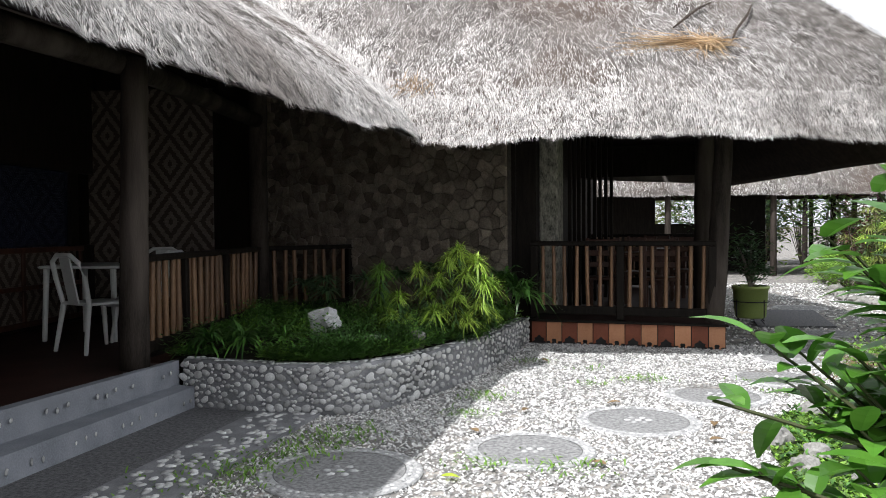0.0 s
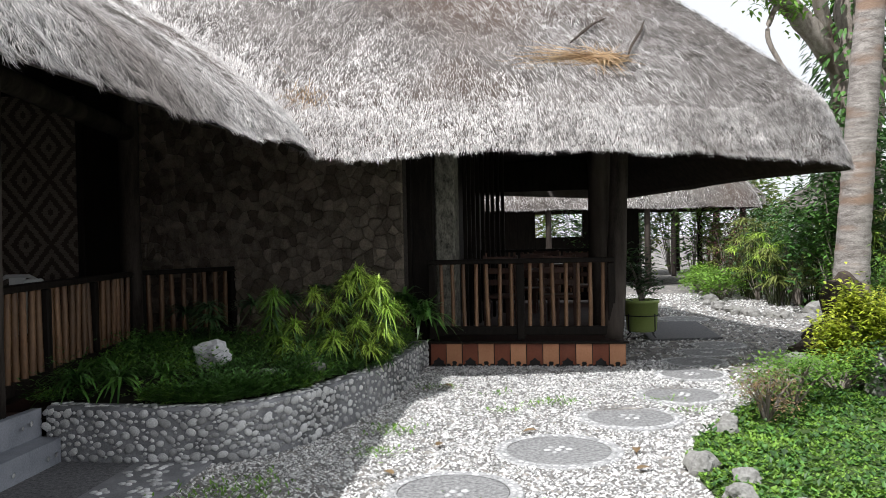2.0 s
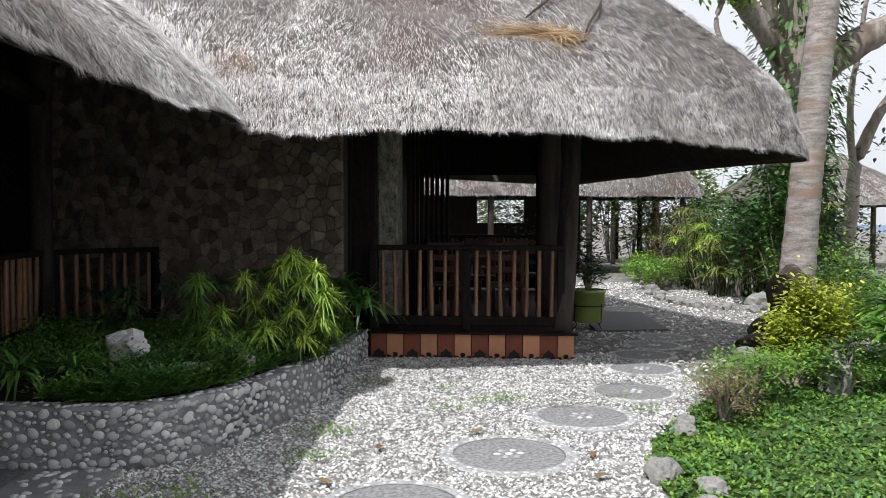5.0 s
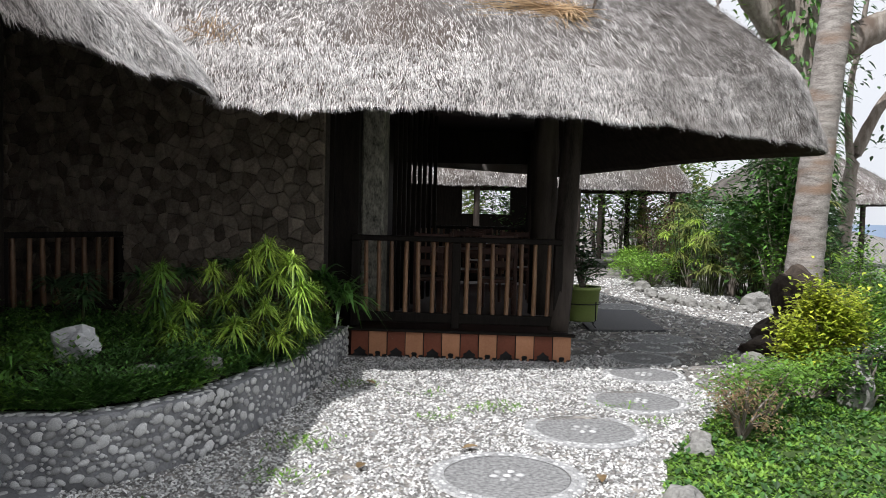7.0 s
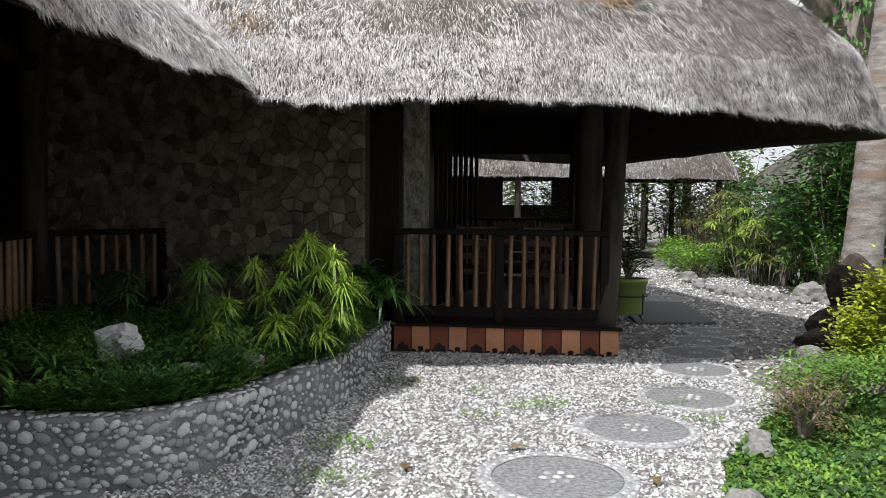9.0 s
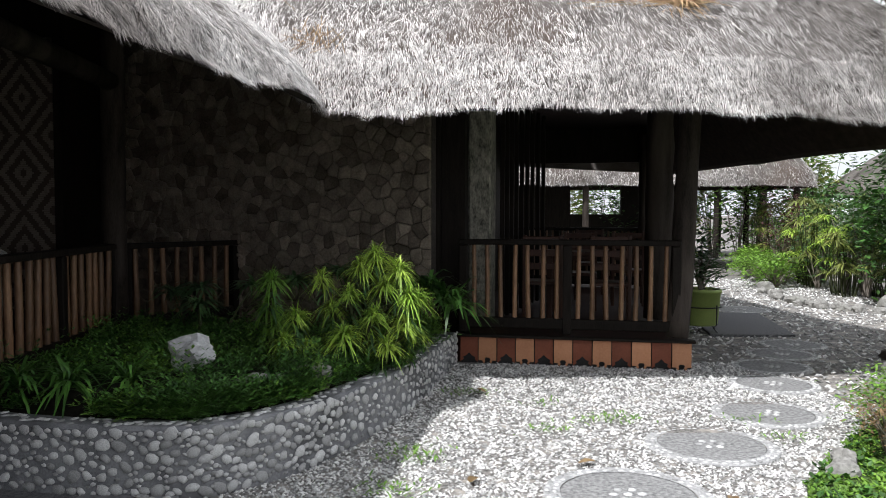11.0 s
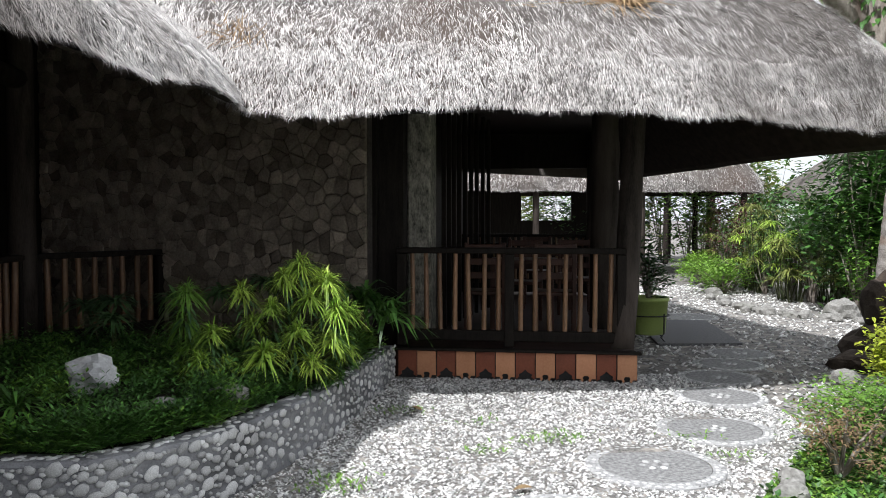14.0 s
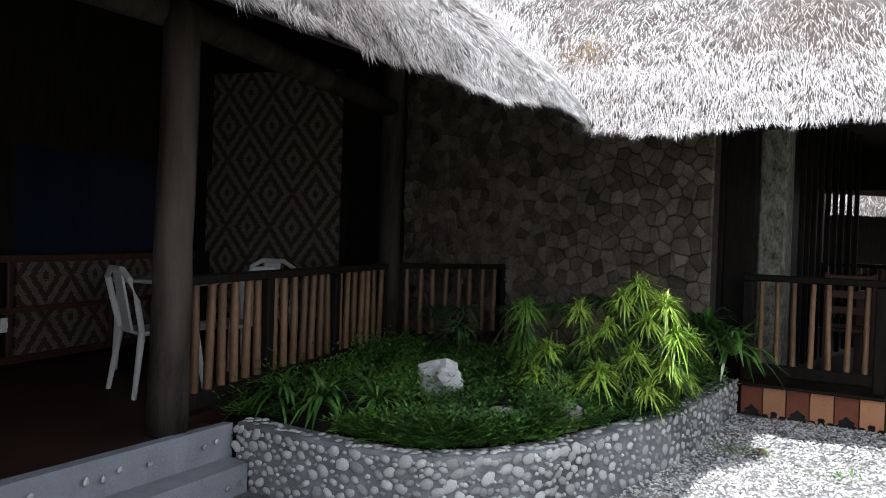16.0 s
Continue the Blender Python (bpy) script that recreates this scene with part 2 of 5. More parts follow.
# ---- mesh tools ----
class Build:
    def __init__(self):
        self.v, self.f = [], []

    def add(self, verts, faces):
        o = len(self.v)
        self.v.extend(verts)
        self.f.extend([tuple(i + o for i in q) for q in faces])

    def box(self, c, s, rz=0.0, m=None, bevel=0.0):
        r = Matrix.Rotation(rz, 3, "Z") if m is None else m
        c = Vector(c)
        hx, hy, hz = s[0] / 2, s[1] / 2, s[2] / 2
        b = bevel
        if b:
            ring = [(hx - b, -hy), (hx, -hy + b), (hx, hy - b), (hx - b, hy), (-hx + b, hy), (-hx, hy - b), (-hx, -hy + b), (-hx + b, -hy)]
            vs = []
            for z, k in ((-hz, b), (-hz + b, 0), (hz - b, 0), (hz, b)):
                for x, y in ring:
                    vs.append(c + r @ Vector((x - math.copysign(k, x) if abs(x) > k else x, y - math.copysign(k, y) if abs(y) > k else y, z)))
            fs = [tuple(range(7, -1, -1)), tuple(range(24, 32))]
            for j in range(3):
                for i in range(8):
                    fs.append((j * 8 + i, j * 8 + (i + 1) % 8, j * 8 + 8 + (i + 1) % 8, j * 8 + 8 + i))
            self.add(vs, fs)
        else:
            vs = [c + r @ Vector((x, y, z)) for z in (-hz, hz) for x, y in ((-hx, -hy), (hx, -hy), (hx, hy), (-hx, hy))]
            self.add(vs, [(3, 2, 1, 0), (4, 5, 6, 7), (0, 1, 5, 4), (1, 2, 6, 5), (2, 3, 7, 6), (3, 0, 4, 7)])

    def tube(self, pts, radii, n=8, wob=0.0):
        pts = [Vector(p) for p in pts]
        vs, fs = [], []
        up = Vector((0, 0, 1))
        for i, p in enumerate(pts):
            d = (pts[min(i + 1, len(pts) - 1)] - pts[max(i - 1, 0)]).normalized()
            a = d.cross(up if abs(d.z) < 0.95 else Vector((1, 0, 0))).normalized()
            b = d.cross(a)
            for k in range(n):
                t = 2 * math.pi * k / n
                r = radii[i] * (1 + wob * noise.noise(Vector((k * 1.7, i * 0.9, radii[0] * 50))))
                vs.append(p + a * (math.cos(t) * r) + b * (math.sin(t) * r))
        for i in range(len(pts) - 1):
            for k in range(n):
                fs.append((i * n + k, i * n + (k + 1) % n, (i + 1) * n + (k + 1) % n, (i + 1) * n + k))
        fs.append(tuple(range(n))[::-1])
        fs.append(tuple((len(pts) - 1) * n + k for k in range(n)))
        self.add(vs, fs)

    def leaf(self, base, d, length, width, droop=0.0, seg=3, fold=0.15, side=None):
        """A leaf of two half blades, arching by droop."""
        base, d = Vector(base), Vector(d).normalized()
        s = d.cross(Vector((0, 0, 1)))
        if s.length < 1e-3:
            s = Vector((1, 0, 0))
        s.normalize()
        if side:
            s = (Matrix.Rotation(side, 3, d) @ s)
        up = s.cross(d)
        if seg == 1:
            m = base + d * (length * 0.45)
            self.add([base, m + s * (width * 0.5), base + d * length - Vector((0, 0, droop * length * 0.6)), m - s * (width * 0.5)], [(0, 1, 2, 3)])
            return
        vs, fs = [], []
        for i in range(seg + 1):
            u = i / seg
            w = width * 0.5 * (math.sin(math.pi * (0.12 + 0.86 * u)) ** 0.8)
            p = base + d * (length * u) + Vector((0, 0, -droop * length * u * u))
            vs += [p - s * w + up * (w * fold), p, p + s * w + up * (w * fold)]
        for i in range(seg):
            a = i * 3
            fs += [(a, a + 1, a + 4, a + 3), (a + 1, a + 2, a + 5, a + 4)]
        self.add(vs, fs)

    def blob(self, c, s, seed=0, rough=0.25, sub=2, rz=0.0):
        bm = bmesh.new()
        bmesh.ops.create_icosphere(bm, subdivisions=sub, radius=1.0)
        r = Matrix.Rotation(rz, 3, "Z")
        off = Vector((seed * 3.17, seed * 1.31, seed * 0.77))
        vs = []
        for v in bm.verts:
            k = 1 + rough * (noise.noise(v.co * 1.1 + off) + 0.5 * noise.noise(v.co * 2.7 + off))
            q = v.co * k
            vs.append(Vector(c) + r @ Vector((q.x * s[0], q.y * s[1], q.z * s[2])))
        fs = [tuple(v.index for v in f.verts) for f in bm.faces]
        bm.free()
        self.add(vs, fs)

    def make(self, name, material, parent=None, smooth=False):
        me = bpy.data.meshes.new(name)
        me.from_pydata([tuple(v) for v in self.v], [], self.f)
        me.materials.append(material)
        if smooth:
            me.polygons.foreach_set("use_smooth", [True] * len(me.polygons))
        me.update()
        ob = new(name, me)
        if parent:
            ob.parent = parent
        return ob


def empty(name, at=(0, 0, 0), rz=0.0):
    e = new(name)
    e.matrix_world = Matrix.Translation(at) @ Matrix.Rotation(rz, 4, "Z")
    return e


R = random.Random(7)


def rnd(a, b):
    return R.uniform(a, b)


# ---- ground ----
def ground_z(x, y):
    return 0.07 * min(max((y - 6.0) / 2.5, 0.0), 1.0)


def lerp_line(pts, t):
    """A point at the share t of a polyline, smoothed."""
    n = len(pts) - 1
    i = min(int(t * n), n - 1)
    u = t * n - i
    p = [Vector(pts[min(max(i + k, 0), n)]) for k in (-1, 0, 1, 2)]
    return 0.5 * (2 * p[1] + (p[2] - p[0]) * u + (2 * p[0] - 5 * p[1] + 4 * p[2] - p[3]) * u * u + (3 * p[1] - p[0] - 3 * p[2] + p[3]) * u**3)


g = Build()
xs = [-3000, -400, -60] + [-30 + 1.5 * i for i in range(41)] + [60, 400, 3000]
ys = [-3000, -400, -60] + [-30 + 1.5 * i for i in range(51)] + [90, 400, 3000]
for y in ys:
    for x in xs:
        g.v.append((x, y, ground_z(x, y)))
w = len(xs)
for j in range(len(ys) - 1):
    for i in range(w - 1):
        g.f.append((j * w + i, j * w + i + 1, j * w + w + i + 1, j * w + w + i))
ground = tagged(g.make("ground", M_EARTH), "pale gravel and sand ground", "ground", kind="structure")

PLANTER = [(-2.62, 5.68), (-2.2, 5.56), (-1.74, 5.49), (-1.35, 5.5), (-1.08, 5.68), (-0.84, 5.95), (-0.64, 6.3), (-0.36, 6.9), (-0.13, 7.6), (0.05, 8.3), (0.2, 8.98)]
LAWN = [(1.62, 4.2), (1.72, 5.0), (2.0, 5.6), (2.45, 6.15), (3.0, 6.7), (3.7, 7.4), (4.4, 7.9), (5.2, 8.4), (6.2, 8.6), (7.4, 8.7), (9.5, 8.8)]


def inside(x, y, poly):
    hit = False
    for i in range(len(poly)):
        (x0, y0), (x1, y1) = poly[i - 1], poly[i]
        if (y0 > y) != (y1 > y) and x < x0 + (x1 - x0) * (y - y0) / (y1 - y0):
            hit = not hit
    return hit


LAWN_POLY = LAWN + [(9.5, 1.0), (1.2, 1.0), (1.45, 3.0)]
PLANT_POLY = PLANTER + [(-0.1, 9.2), (-2.3, 10.2), (-3.0, 8.9), (-2.9, 5.7)]
DISCS = [(-0.96, 4.1, 0.49), (0.16, 4.64, 0.42), (0.97, 5.5, 0.46), (1.75, 6.38, 0.43), (2.45, 7.1, 0.41), (2.9, 8.0, 0.38), (3.2, 8.7, 0.37), (3.6, 9.35, 0.36), (4.0, 9.95, 0.36), (4.75, 13.2, 0.45)]

# lawn soil
g = Build()
poly = [Vector((x, y, ground_z(x, y) + 0.02)) for x, y in LAWN_POLY]
g.add(poly + [p - Vector((0, 0, 0.06)) for p in poly], [tuple(range(len(poly) - 1, -1, -1))] + [(i, (i + 1) % len(poly), (i + 1) % len(poly) + len(poly), i + len(poly)) for i in range(len(poly))])
tagged(g.make("lawn", M_TURF), "green lawn of low clover and grass", "lawn", kind="structure")

# ---- veranda of the left house ----
ROT_L = math.atan2(-0.29, 1.5)


def slab(name, pts, z0, z1, material, label, cat, kind="structure"):
    b = Build()
    n = len(pts)
    b.add([(x, y, z1) for x, y in pts] + [(x, y, z0) for x, y in pts], [tuple(range(n)), tuple(range(2 * n - 1, n - 1, -1))] + [(i, i + n, (i + 1) % n + n, (i + 1) % n) for i in range(n)])
    return tagged(b.make(name, material), label, cat, kind=kind)


slab("floor", [(-2.72, 5.66), (-5.6, 5.66), (-5.6, 0.0), (-3.74, 0.0)], -0.05, 0.37, M_FLOOR, "dark red polished cement veranda floor", "floor")
slab("floor_inner", [(-3.0, 5.66), (-2.93, 8.9), (-2.15, 10.1), (-3.7, 10.9), (-5.6, 10.9), (-5.6, 5.66)], -0.05, 0.37, M_FLOOR, "dark red polished cement veranda floor", "floor")
slab("step_upper", [(-2.66, 5.7), (-2.72, 5.7), (-3.74, 0.0), (-3.58, 0.0)], -0.05, 0.385, M_STEP, "pale grey cement veranda edge with pebbles", "step")
slab("step_lower", [(-2.50, 5.62), (-2.66, 5.68), (-3.57, 0.0), (-3.28, 0.0)], -0.05, 0.19, M_STEP, "pale grey cement step with set pebbles", "step")
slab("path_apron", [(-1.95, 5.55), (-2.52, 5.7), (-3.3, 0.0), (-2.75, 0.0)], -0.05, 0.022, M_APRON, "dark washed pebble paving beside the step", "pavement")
slab("path_border", [(-1.42, 5.6), (-1.945, 5.56), (-2.75, 0.0), (-2.25, 0.0)], -0.05, 0.03, M_CEMENT, "cement border set with river pebbles", "pavement")


def log_post(name, base, top, r, label, mat_=None):
    b = Build()
    base, top = Vector(base), Vector(top)
    n = 9
    b.tube([base.lerp(top, i / n) + Vector((0.012 * noise.noise((i * 0.7, base.x, 0)), 0.012 * noise.noise((i * 0.7, base.y, 5)), 0)) for i in range(n + 1)], [r * (1.06 - 0.1 * i / n) for i in range(n + 1)], 14, 0.12)
    return tagged(b.make(name, mat_ or M_POST, smooth=True), label, "post")


log_post("veranda_post", (-2.87, 5.37, 0.37), (-2.83, 5.37, 2.75), 0.105, "weathered dark log post carrying the thatched roof")
log_post("veranda_post", (-3.05, 8.85, 0.37), (-3.05, 8.85, 3.2), 0.11, "dark log post at the corner of the railing")
log_post("veranda_post", (-3.75, 1.2, 0.37), (-3.75, 1.2, 2.75), 0.105, "weathered dark log post carrying the thatched roof")
beam = Build()
beam.tube([(-3.7, 1.0, 2.7), (-2.9, 5.4, 2.72), (-3.05, 8.85, 2.75)], [0.09, 0.09, 0.09], 10, 0.1)
tagged(beam.make("roof_beam", M_POST, smooth=True), "dark round log beam under the thatch", "beam")


def bamboo(parent, x, y, z0, z1, r, mesh_cache={}):
    """One pole with its nodes, as a part; poles share two meshes."""
    key = (round(z1 - z0, 2), R.randint(0, 2))
    if key not in mesh_cache:
        h = z1 - z0
        b = Build()
        zs, rs = [], []
        for k in range(5):
            za = h * k / 4
            for dz, kk in ((0, 1.08), (0.015, 1.0), (h / 4 - 0.015, 1.0)):
                zs.append(min(za + dz, h))
                rs.append(r * kk * (1 - 0.12 * za / h))
        wob = rnd(-0.008, 0.008)
        b.tube([(wob * math.sin(3 * q / h), 0.5 * wob * math.sin(2 * q / h), q) for q in zs[:-2]], rs[:-2], 8)
        o = b.make("bamboo_pole", M_BAMBOO, smooth=True)
        mesh_cache[key] = o.data
        bpy.data.objects.remove(o)
    o = new("bamboo_pole", mesh_cache[key])
    o.parent = parent
    o.matrix_basis = Matrix.Translation((x, y, z0)) @ Euler((rnd(-0.02, 0.02), rnd(-0.02, 0.02), rnd(0, 6))).to_matrix().to_4x4()


def railing(a, b, floor, height, posts, label, per_bay=6, pole=0.026, gap=0.0, skip=()):
    """A dark wooden railing of bays between posts, filled with bamboo poles."""
    a, b = Vector((*a, 0)), Vector((*b, 0))
    d = (b - a).normalized()
    rz = math.atan2(d.y, d.x)
    length = (b - a).length
    e = empty("railing", (a.x, a.y, floor), rz)
    w = Build()
    w.box((length / 2, 0, height - 0.03), (length + 0.08, 0.11, 0.055), bevel=0.008)
    w.make("handrail", M_WOOD, e)
    w = Build()
    w.box((length / 2, 0, 0.10), (length, 0.07, 0.10), bevel=0.008)
    w.make("bottom_rail", M_WOOD, e)
    for i in range(posts + 1):
        w = Build()
        w.box((length * i / posts, 0, (height - 0.06) / 2), (0.085, 0.085, height - 0.06), bevel=0.008)
        w.make("baluster_post", M_WOOD, e)
    for i in range(posts):
        for k in range(per_bay):
            x = length * (i + (k + 0.75) / (per_bay + 0.5)) / posts
            bamboo(e, x, 0, 0.12, height - 0.05 - rnd(0.0, 0.004), pole)
    return tagged(e, label, "railing")


railing((-2.98, 5.5), (-3.05, 8.75), 0.37, 0.87, 3, "dark wooden veranda railing with bamboo pole balusters", per_bay=7, pole=0.03)
railing((-3.0, 8.98), (-2.2, 10.0), 0.37, 0.87, 1, "dark wooden veranda railing with bamboo pole balusters", per_bay=8, pole=0.024)

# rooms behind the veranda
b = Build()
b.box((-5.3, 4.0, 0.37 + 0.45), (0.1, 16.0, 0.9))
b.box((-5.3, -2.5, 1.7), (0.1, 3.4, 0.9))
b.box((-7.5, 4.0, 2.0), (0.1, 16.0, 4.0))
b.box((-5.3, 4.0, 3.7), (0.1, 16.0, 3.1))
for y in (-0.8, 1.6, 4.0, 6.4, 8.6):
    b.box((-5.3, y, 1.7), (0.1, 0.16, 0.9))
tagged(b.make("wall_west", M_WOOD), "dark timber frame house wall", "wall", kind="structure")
for i, y in enumerate((0.4, 2.8, 5.2, 7.5)):
    b = Build()
    b.box((-5.22, y, 0.83), (0.03, 2.05, 0.78))
    tagged(b.make("wall_panel", M_WEAVE), "woven bamboo wall panel below the window", "wall panel", group="woven panels")
    b = Build()
    b.box((-5.30, y, 1.7), (0.012, 2.05, 0.9))
    b.make("glass", M_GLASS, tagged(empty("window_%d" % (i + 1)), "dark window glass above the woven panels", "window", kind="structure"))
for y in (-0.8, 1.6, 2.8, 4.0, 5.2, 6.4, 7.5, 8.6):
    b = Build()
    b.box((-5.19, y, 0.83), (0.03, 0.05, 0.78), bevel=0.006)
    tagged(b.make("batten", M_TABLE), "thin brown wooden batten over the woven panels", "batten", "wall battens")
for z, w_ in ((0.83, 0.05), (1.235, 0.06), (0.44, 0.06)):
    b = Build()
    b.box((-5.185, 4.0, z), (0.036, 9.3, w_), bevel=0.006)
    tagged(b.make("batten", M_TABLE), "long brown wooden batten over the woven panels", "batten", "wall battens")
b = Build()
b.box((-5.19, 6.36, 0.72), (0.02, 0.075, 0.115), bevel=0.006)
b.box((-5.175, 6.36, 0.72), (0.014, 0.025, 0.045), bevel=0.003)
tagged(b.make("wall_socket", M_SWITCH), "white plastic socket plate on the woven wall", "socket")
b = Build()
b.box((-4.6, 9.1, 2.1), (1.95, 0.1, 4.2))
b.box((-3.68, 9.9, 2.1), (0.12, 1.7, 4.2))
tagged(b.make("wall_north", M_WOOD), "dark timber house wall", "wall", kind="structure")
b = Build()
b.box((0, 0, 0), (0.03, 1.62, 2.6))
o = tagged(b.make("woven_screen", M_WEAVE), "woven bamboo screen with a diamond pattern", "wall panel", group="woven panels")
o.matrix_world = Matrix.Translation((-4.5, 9.03, 1.9)) @ Matrix.Rotation(math.pi / 2, 4, "Z")

# ---- stone wall ----
W0, W1 = Vector((-0.05, 9.12, 0)), Vector((-3.62, 10.65, 0))
wd = (W1 - W0).normalized()
wn_ = Vector((wd.y, -wd.x, 0))
if wn_.y > 0:
    wn_ = -wn_
wl = (W1 - W0).length
b = Build()
b.box((W0 + W1) / 2 - wn_ * 0.13 + Vector((0, 0, 1.8)), (wl, 0.24, 3.6), math.atan2(wd.y, wd.x))
wall_stone = tagged(b.make("wall_stone", M_MORTAR), "rough wall of irregular brown stones", "wall", kind="structure")


def voronoi(w_, h_, nx, nz, jit, rng):
    """Cells of a jittered grid, clipped to the rectangle."""
    pts = [((i + 0.5 + (0.5 if j % 2 else 0) + rng.uniform(-jit, jit)) * w_ / nx, (j + 0.5 + rng.uniform(-jit, jit)) * h_ / nz) for j in range(-1, nz + 1) for i in range(-1, nx + 1)]
    arr = np.array(pts)
    for p in pts:
        cell = [(0, 0), (w_, 0), (w_, h_), (0, h_)]
        near = arr[np.argsort(((arr - p) ** 2).sum(1))[1:16]]
        for q in near:
            mx, my, dx, dy = (p[0] + q[0]) / 2, (p[1] + q[1]) / 2, q[0] - p[0], q[1] - p[1]
            out = []
            for i in range(len(cell)):
                a, c = cell[i - 1], cell[i]
                da, dc = (a[0] - mx) * dx + (a[1] - my) * dy, (c[0] - mx) * dx + (c[1] - my) * dy
                if (da < 0) != (dc < 0):
                    t = da / (da - dc)
                    out.append((a[0] + (c[0] - a[0]) * t, a[1] + (c[1] - a[1]) * t))
                if dc < 0:
                    out.append(c)
            cell = out
            if len(cell) < 3:
                break
        if len(cell) >= 3:
            yield p, cell


def stone_faces(parent, origin, dx, nrm, w_, h_, nx, nz, rng, material, name="stone"):
    made, far = 0, Build()
    for p, cell in voronoi(w_, h_, nx, nz, 0.5, rng):
        cx, cy = sum(c[0] for c in cell) / len(cell), sum(c[1] for c in cell) / len(cell)
        b = Build()
        n = len(cell)
        t = rng.uniform(0.012, 0.05)
        tilt = (rng.uniform(-0.16, 0.16), rng.uniform(-0.16, 0.16))
        for k, dep in ((0.975, 0.0), (0.95, t * 0.7), (0.78, t)):
            for c in cell:
                u, v = cx + (c[0] - cx) * k, cy + (c[1] - cy) * k
                ex = dep + (tilt[0] * (u - cx) + tilt[1] * (v - cy)) * (dep > 0)
                b.v.append(origin + dx * u + Vector((0, 0, v)) + nrm * ex)
        for r in range(2):
            for i in range(n):
                b.f.append((r * n + i, r * n + (i + 1) % n, r * n + n + (i + 1) % n, r * n + n + i))
        b.f.append(tuple(2 * n + i for i in range(n)))
        made += 1
        if made <= 300:
            b.make(name, material, parent)
        else:
            far.add(b.v, b.f)
    far.make("stones", material, parent)["kind"] = "stuff"


# ---- pavilion ----
PA = math.atan2(-0.48, 2.13)
PO = Vector((0.23, 8.97, 0))
PM = Matrix.Translation(PO) @ Matrix.Rotation(PA, 4, "Z")
FZ = 0.37


def pl(x, y, z=0.0):
    return PM @ Vector((x, y, z))


def pbox(name, c, s, material, label, cat, kind="", bevel=0.008, parent=None):
    b = Build()
    b.box((0, 0, 0), s, bevel=bevel)
    o = b.make(name, material)
    o.matrix_world = PM @ Matrix.Translation(c)
    if label:
        tagged(o, label, cat, kind=kind)
    return o


PW = 2.18
b = Build()
b.box((PW / 2 - 0.6, 6.0, FZ / 2 - 0.03), (PW + 1.2, 11.9, FZ - 0.03))
o = tagged(b.make("floor_pavilion", M_FLOOR), "dark polished pavilion floor", "floor", kind="structure")
o.matrix_world = PM

# skirting of alternating boards
skirt = empty("skirt_panel", PO, PA)
tagged(skirt, "pavilion skirting of alternating red-brown and tan boards", "skirting")
bw = PW / 12
for i in range(12):
    tan = i % 2 == 1
    x0, x1 = i * bw + 0.005, (i + 1) * bw - 0.005
    zt, zb, cx = FZ - 0.035, 0.085, (i + 0.5) * bw
    if tan:
        prof = [(x0, zt), (x0, zb + 0.02), (x0 + 0.035, zb + 0.02), (cx - 0.035, zb - 0.012), (cx - 0.022, zb + 0.01), (cx - 0.03, zb + 0.03), (cx - 0.018, zb + 0.048), (cx + 0.018, zb + 0.048), (cx + 0.03, zb + 0.03), (cx + 0.022, zb + 0.01), (cx + 0.035, zb - 0.012), (x1 - 0.035, zb + 0.02), (x1, zb + 0.02), (x1, zt)]
    else:
        prof = [(x0, zt), (x0, zb), (x0 + 0.03, zb + 0.02), (x0 + 0.025, zb + 0.045), (cx - 0.03, zb + 0.06), (cx, zb + 0.09), (cx + 0.03, zb + 0.06), (x1 - 0.025, zb + 0.045), (x1 - 0.03, zb + 0.02), (x1, zb), (x1, zt)]
    b = Build()
    n = len(prof)
    y0 = -0.012 if tan else 0.004
    b.add([(x, y0, z) for x, z in prof] + [(x, y0 + 0.02, z) for x, z in prof], [tuple(range(n)), tuple(range(2 * n - 1, n - 1, -1))] + [(i2, i2 + n, (i2 + 1) % n + n, (i2 + 1) % n) for i2 in range(n)])
    b.make("board", M_TAN if tan else M_RED, skirt)
b = Build()
b.box((PW / 2, -0.005, FZ - 0.0225), (PW + 0.06, 0.09, 0.025), bevel=0.005)
b.make("ledge", M_WOOD, skirt)
b = Build()
b.box((PW / 2, 0.06, 0.15), (PW, 0.04, 0.28))
b.make("backing", M_BLACK, skirt)
railing(pl(0.02, 0.09).xy[:], pl(PW - 0.14, 0.09).xy[:], FZ, 0.915, 2, "dark wooden pavilion railing with bamboo pole balusters", per_bay=7, pole=0.024)
log_post("pavilion_post", pl(PW - 0.12, 0.12, FZ), pl(PW + 0.0, 0.3, 2.75), 0.105, "leaning dark log post at the pavilion corner")
log_post("pavilion_post", pl(PW - 0.2, 1.5, FZ), pl(PW - 0.2, 1.5, 2.8), 0.15, "dark log post inside the pavilion")
log_post("pavilion_post", pl(PW - 0.12, 5.5, FZ), pl(PW - 0.12, 5.5, 2.8), 0.10, "dark log post inside the pavilion")
pbox("stone_pillar", (0.105, 0.75, FZ + 1.2), (0.24, 0.40, 2.4), M_PILLAR, "flecked grey stone pillar behind the railing", "pillar", bevel=0.02)
# Added wall: closes the side so sky light does not brighten the interior.
pbox("wall_pavilion", (-0.32, 4.0, 1.9), (0.16, 7.6, 3.8), M_WOOD, "dark timber wall added to shut light out of the pavilion", "wall", "structure")
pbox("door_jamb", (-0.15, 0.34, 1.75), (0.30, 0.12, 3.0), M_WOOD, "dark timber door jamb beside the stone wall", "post")
